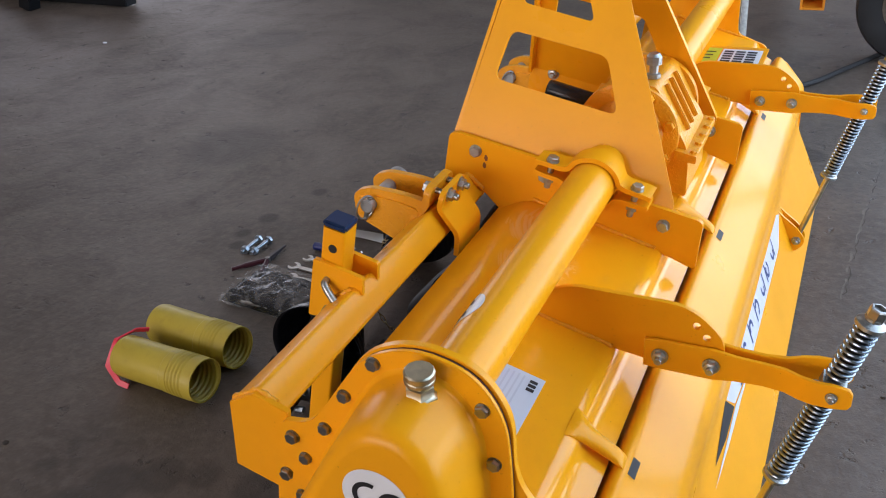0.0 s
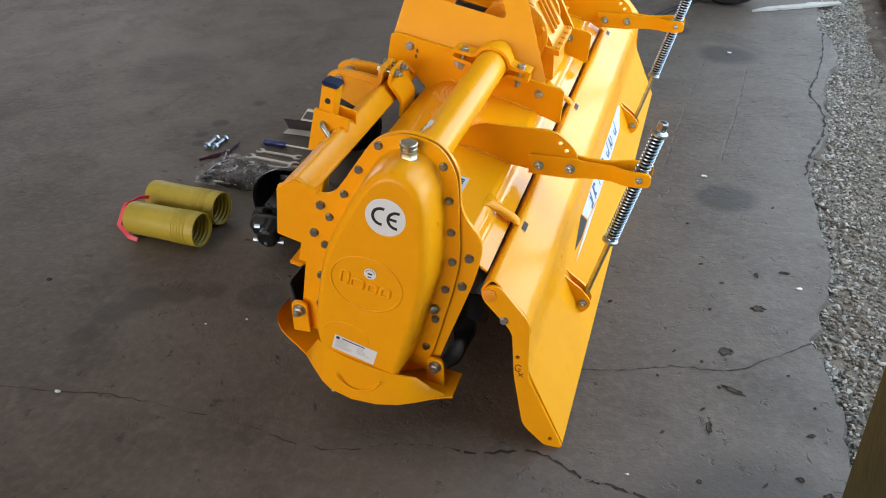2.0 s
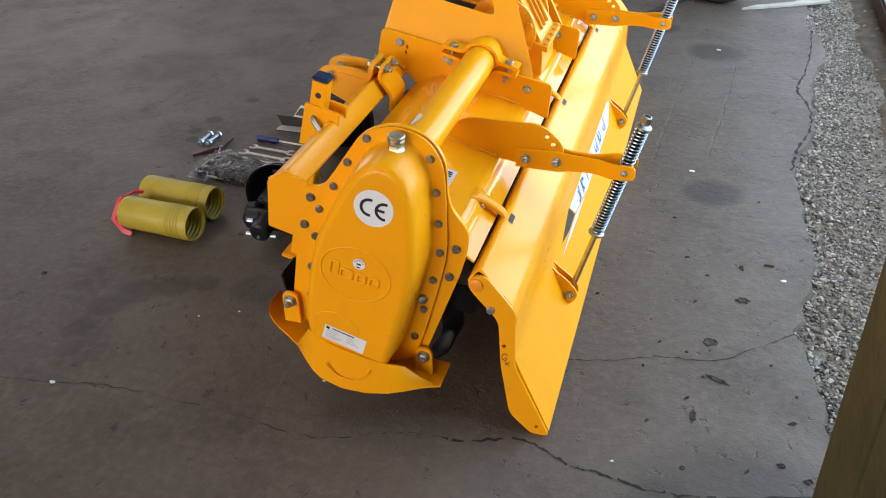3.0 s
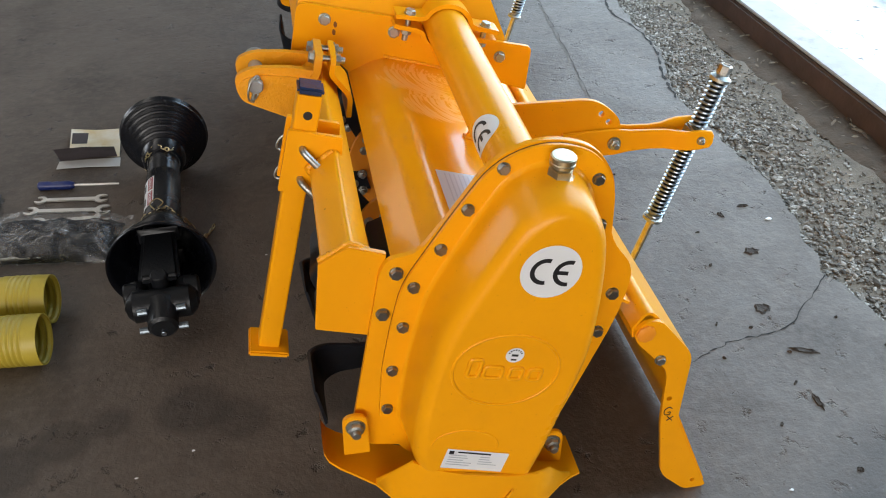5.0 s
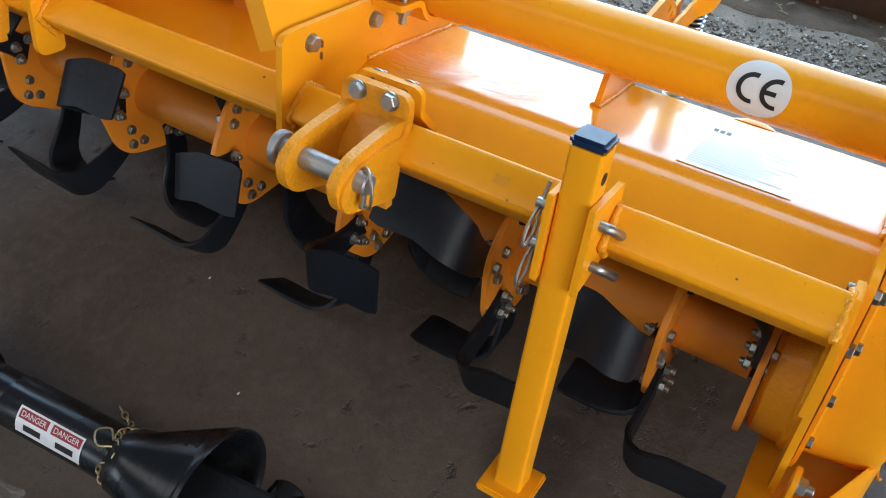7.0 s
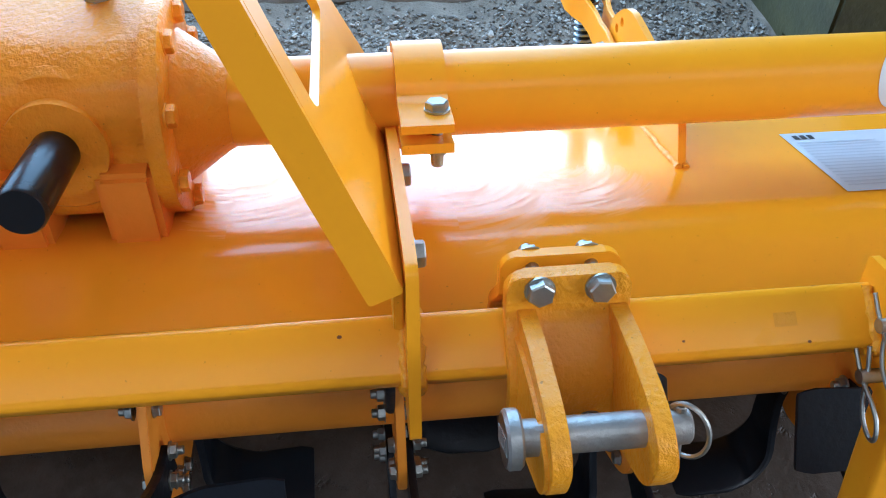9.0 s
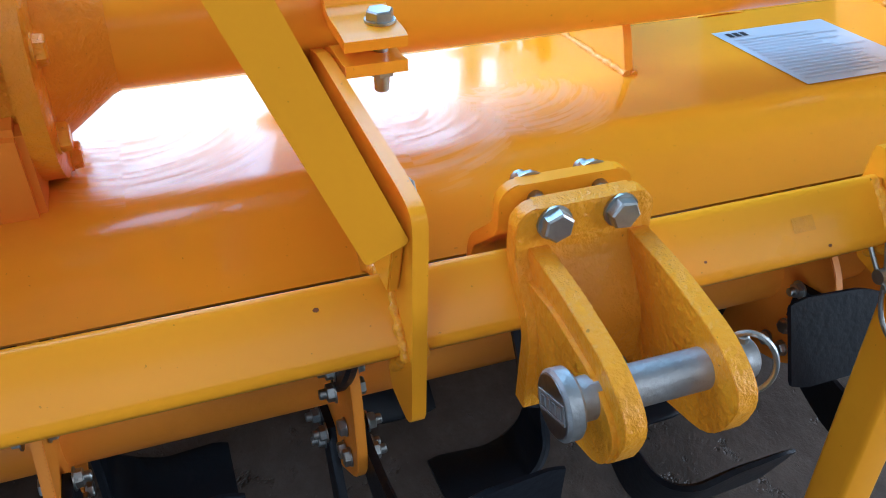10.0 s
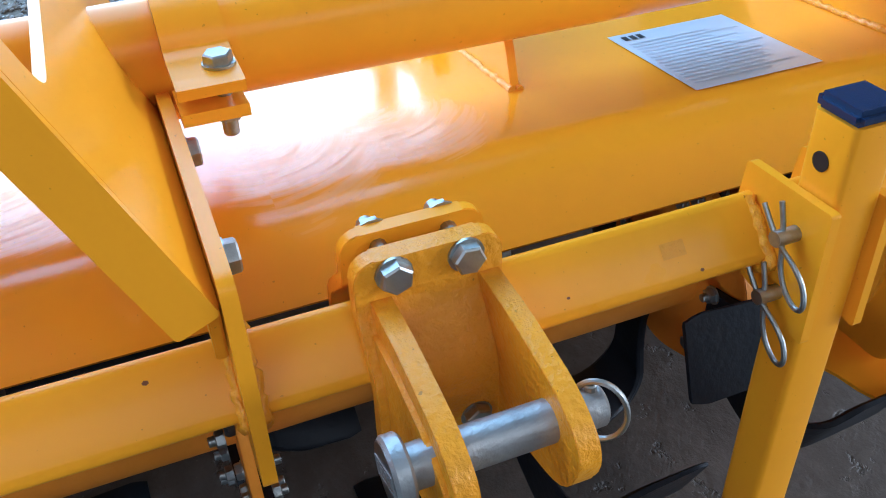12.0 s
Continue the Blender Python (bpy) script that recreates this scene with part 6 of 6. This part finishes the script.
GRIP = material("dark_red_grip", (0.055, 0.010, 0.018), 0.4, 0, 0.3, 30, 90, 0.05)
pliers = thing("pliers", "dark long-nose pliers lying open on the floor", "pliers")
for pts, rr, mat, name in (([(-1.582, 1.765, 0.010), (-1.555, 1.795, 0.011), (-1.525, 1.828, 0.011), (-1.512, 1.845, 0.010)], [0.006, 0.0085, 0.008, 0.006], GRIP, "grip"),
                           ([(-1.486, 1.776, 0.010), (-1.489, 1.800, 0.011), (-1.500, 1.828, 0.011), (-1.509, 1.845, 0.010)], [0.006, 0.0085, 0.008, 0.006], GRIP, "grip")):
    path = smooth_path(pts, 4)
    part(name, sweep(path, [rr[min(k // 4, 3)] for k in range(len(path))], 8), mat, pliers)
part("jaw", loft([[V((-1.516, 1.845, 0.003)), V((-1.503, 1.845, 0.003)), V((-1.503, 1.845, 0.017)), V((-1.516, 1.845, 0.017))], [V((-1.514, 1.872, 0.003)), V((-1.503, 1.872, 0.003)), V((-1.503, 1.872, 0.017)), V((-1.514, 1.872, 0.017))], [V((-1.511, 1.945, 0.006)), V((-1.507, 1.945, 0.006)), V((-1.507, 1.945, 0.011)), V((-1.511, 1.945, 0.011))]]), GREY_DARK, pliers)
part("pivot", rod((-1.509, 1.850, 0.002), (-1.509, 1.850, 0.019), 0.008, 16), STEEL_DARK, pliers)

for k, (p, q) in enumerate((((-1.612, 1.858), (-1.612, 1.955)), ((-1.580, 1.862), (-1.576, 1.958)))):
    lb = thing("loose_bolt", "bright zinc hex bolt with nut lying on the floor", "bolt", "loose bolts", (p[0], p[1], 0))
    d = V((q[0] - p[0], q[1] - p[1], 0)).normalized()
    m = along((p[0], p[1], 0.0125), d)
    for name, bm in (("shank", lathe([(0.0062, 0.0), (0.0062, 0.088)], m, 14)), ("head", lathe([(0.0135, 0.086), (0.0135, 0.095), (0.011, 0.097)], m, 6)), ("nut", lathe([(0.0135, 0.012), (0.0135, 0.024)], m, 6))):
        o = part(name, bm, SPRING, lb)
        o.matrix_parent_inverse = Matrix.Translation((-p[0], -p[1], 0))

# folded booklet
book = thing("booklet", "folded printed booklet lying open on the floor", "booklet")
def leaf(rows, mat, name, label=""):
    bm = bmesh.new()
    vs = [[bm.verts.new(p) for p in r] for r in rows]
    for a, b in zip(vs, vs[1:]):
        for k in range(len(a) - 1):
            bm.faces.new((a[k], a[k + 1], b[k + 1], b[k]))
    ext = bmesh.ops.extrude_face_region(bm, geom=bm.faces[:])
    bmesh.ops.translate(bm, verts=[v for v in ext["geom"] if isinstance(v, bmesh.types.BMVert)], vec=(0, 0, 0.0012))
    return part(name, bm, mat, book, label, 60)
leaf([[(-1.372, 2.285, 0.020), (-1.300, 2.282, 0.012), (-1.222, 2.268, 0.018)], [(-1.366, 2.200, 0.010), (-1.300, 2.200, 0.006), (-1.220, 2.190, 0.010)], [(-1.360, 2.130, 0.003), (-1.300, 2.128, 0.003), (-1.216, 2.120, 0.003)]], PAPER_ART, "cover_leaf", "glossy printed cover")
leaf([[(-1.382, 2.120, 0.003), (-1.300, 2.125, 0.004), (-1.222, 2.120, 0.004)], [(-1.386, 2.098, 0.050), (-1.300, 2.102, 0.050), (-1.220, 2.098, 0.048)], [(-1.388, 2.088, 0.058), (-1.300, 2.090, 0.058), (-1.219, 2.086, 0.054)]], GREY_DARK, "folded_leaf")
leaf([[(-1.386, 2.072, 0.003), (-1.300, 2.070, 0.004), (-1.208, 2.060, 0.003)], [(-1.384, 2.115, 0.003), (-1.300, 2.115, 0.003), (-1.212, 2.112, 0.003)]], PAPER, "page")
part("print_block", disc([V((-1.366, 2.262, 0.0190)), V((-1.320, 2.262, 0.0152)), V((-1.318, 2.205, 0.0092)), V((-1.362, 2.205, 0.0122))], None), GREY_DARK, book)

# timber knife-shaped offcut at the edge of the slab
WOOD = material("weathered_wood", (0.42, 0.40, 0.36), 0.7, 0, 0.3, 12, 90, 0.3)
plank = thing("wood_offcut", "pale weathered wood offcut lying on the slab edge", "wood offcut")
part("board", moved(plate([(0.0, 0.0), (0.10, 0.035), (0.33, 0.045), (0.345, 0.060), (0.52, 0.040), (0.52, 0.012), (0.33, -0.002), (0.1, -0.008)], 0.012), pose(0.385, 4.115, 0.001, 0, 0, 26)), WOOD, plank)

# hose across the floor
hose = thing("hose", "black rubber hose across the floor", "hose")
part("line", sweep(smooth_path([(-0.62, 3.55, 0.012), (-0.40, 3.62, 0.012), (-0.154, 3.813, 0.012), (-0.014, 4.051, 0.012), (0.153, 4.38, 0.012), (0.25, 4.75, 0.012)], 8), 0.011, 10), RUBBER, hose)

# neighbouring implement: wheel, square frame end, stand
imp = thing("neighbour_implement", "orange farm implement with a black wheel, partly in view", "farm implement")
wc = V((0.255, 4.262, 0.259))
tyre_prof = [(0.150, -0.070), (0.200, -0.085), (0.240, -0.078), (0.255, -0.050), (0.2585, 0.0), (0.255, 0.050), (0.240, 0.078), (0.200, 0.085), (0.150, 0.070)]
wheel = part("wheel", lathe([(0.145, -0.072), (0.150, 0.072)], along(wc, (0.15, 0.99, 0)), 40), STEEL_DARK, imp)
part("tyre", lathe(tyre_prof, along(wc, (0.15, 0.99, 0)), 56), RUBBER, wheel, "black rubber tyre", 50)
part("frame_tube", square_tube((-0.185, 4.33, 0.242), (-0.32, 6.4, 0.46), 0.105, 0.010), PAINT_PALE, imp, "hollow orange square frame end")
part("frame_beam", square_tube((-1.6, 6.4, 0.46), (1.0, 6.4, 0.46), 0.12, 0.008), PAINT_PALE, imp)
part("axle", rod(wc, (0.4, 6.3, 0.44), 0.03, 16), PAINT_PALE, imp)
part("stand", square_tube((-0.485, 4.40, 0.002), (-0.52, 4.52, 0.80), 0.035, 0.004), STEEL, imp, "galvanised stand leg")
part("stand_arm", square_tube((-0.52, 4.52, 0.78), (-0.55, 6.36, 0.50), 0.035, 0.004), STEEL, imp)
part("stand_foot", block(0.09, 0.06, 0.006, pose(-0.485, 4.40, 0.004), 0.001), STEEL, imp)

# far dark implement at the left wall side
dark = thing("dark_implement", "dark farm implement standing far back on the floor", "farm implement")
part("beam", block(1.30, 0.10, 0.09, pose(-5.05, 4.47, 0.055, 0, 0, -2), 0.006), BLACK, dark)
part("leg", block(0.10, 0.10, 0.34, pose(-5.08, 4.25, 0.172, 0, 18, 0), 0.006), BLACK, dark)
part("frame", block(1.6, 0.5, 0.12, pose(-5.35, 4.75, 0.40), 0.01), BLACK, dark)
part("strut", block(0.08, 0.08, 0.42, pose(-4.75, 4.60, 0.24), 0.006), BLACK, dark)

# small litter on the floor
def litter(name, x, y, s, mat, label, seed):
    r = random.Random(seed)
    bm = bmesh.new()
    bmesh.ops.create_icosphere(bm, subdivisions=1, radius=1.0)
    for v in bm.verts:
        v.co = V((v.co.x * s * r.uniform(0.7, 1.3), v.co.y * s * 0.6 * r.uniform(0.7, 1.3), v.co.z * s * 0.3))
    bmesh.ops.translate(bm, verts=bm.verts, vec=(x, y, s * 0.24))
    tagged(part(name, bm, mat), label, "litter", "floor litter")
for k, (x, y, s) in enumerate(((-1.268, 0.528, 0.009), (0.231, 2.127, 0.012), (-3.92, 3.69, 0.016), (0.285, 3.44, 0.012), (-0.60, 0.72, 0.005), (-0.95, 0.93, 0.004), (-0.62, 1.78, 0.004), (-0.80, 1.55, 0.0035), (0.136, 0.642, 0.005), (0.526, 1.485, 0.010), (-1.05, 0.88, 0.004))):
    litter("paint_flake", x, y, s, WHITE, "small white flake on the concrete floor", k)

# shallow broken pits in the slab
PIT = material("broken_slab", (0.054, 0.044, 0.037), 0.9, 0, 0.4, 60, 180, 0.6)
def pit(x, y, rx, ry, turn, seed, mat=None):
    """A shallow break with an uneven, slightly raised rim."""
    r = random.Random(seed)
    m, count = pose(x, y, 0, 0, 0, turn), 16
    shape = [r.uniform(0.55, 1.15) for k in range(count)]
    bm = bmesh.new()
    rings = []
    for size, z in ((1.25, 0.0005), (1.0, 0.0036), (0.72, 0.0012)):
        rings.append([bm.verts.new(m @ V((rx * size * shape[k] * math.cos(2 * math.pi * k / count), ry * size * shape[k] * math.sin(2 * math.pi * k / count), z * r.uniform(0.6, 1.3)))) for k in range(count)])
    for low, high in zip(rings, rings[1:]):
        for k in range(count):
            bm.faces.new((low[k], low[(k + 1) % count], high[(k + 1) % count], high[k]))
    bm.faces.new(rings[2])
    setting("floor_pit", bm, mat or PIT, "small dark broken pit in the concrete", "pit")
for k, v in enumerate(((0.411, 1.356, 0.022, 0.014, 20), (0.334, 1.141, 0.020, 0.016, 40), (0.353, 0.989, 0.028, 0.007, -20), (0.303, 0.84, 0.006, 0.020, 0), (0.501, 0.729, 0.009, 0.006, 0), (0.556, 0.695, 0.010, 0.006, 30),
                     (0.289, 0.663, 0.007, 0.005, 0), (0.408, 1.527, 0.006, 0.012, 10), (0.487, 1.559, 0.014, 0.005, 0), (0.530, 0.874, 0.010, 0.006, 20), (0.012, 1.283, 0.006, 0.005, 0), (-1.62, 0.95, 0.008, 0.006, 0))):
    pit(*v, 200 + k)
# worn, pitted stretch of the slab between the flap and the gravel
WORN = material("worn_slab", (0.078, 0.063, 0.052), 0.9, 0, 0.4, 60, 180, 0.6)
rng = random.Random(301)
for k in range(14):
    near = k < 8
    x, y = rng.uniform(0.16, 0.56), rng.uniform(0.55, 1.10) if near else rng.uniform(1.1, 2.6)
    long, wide = rng.uniform(0.003, 0.008), rng.uniform(0.002, 0.0035)
    pit(x, y, long, wide, rng.uniform(-60, 60), 300 + k, WORN)
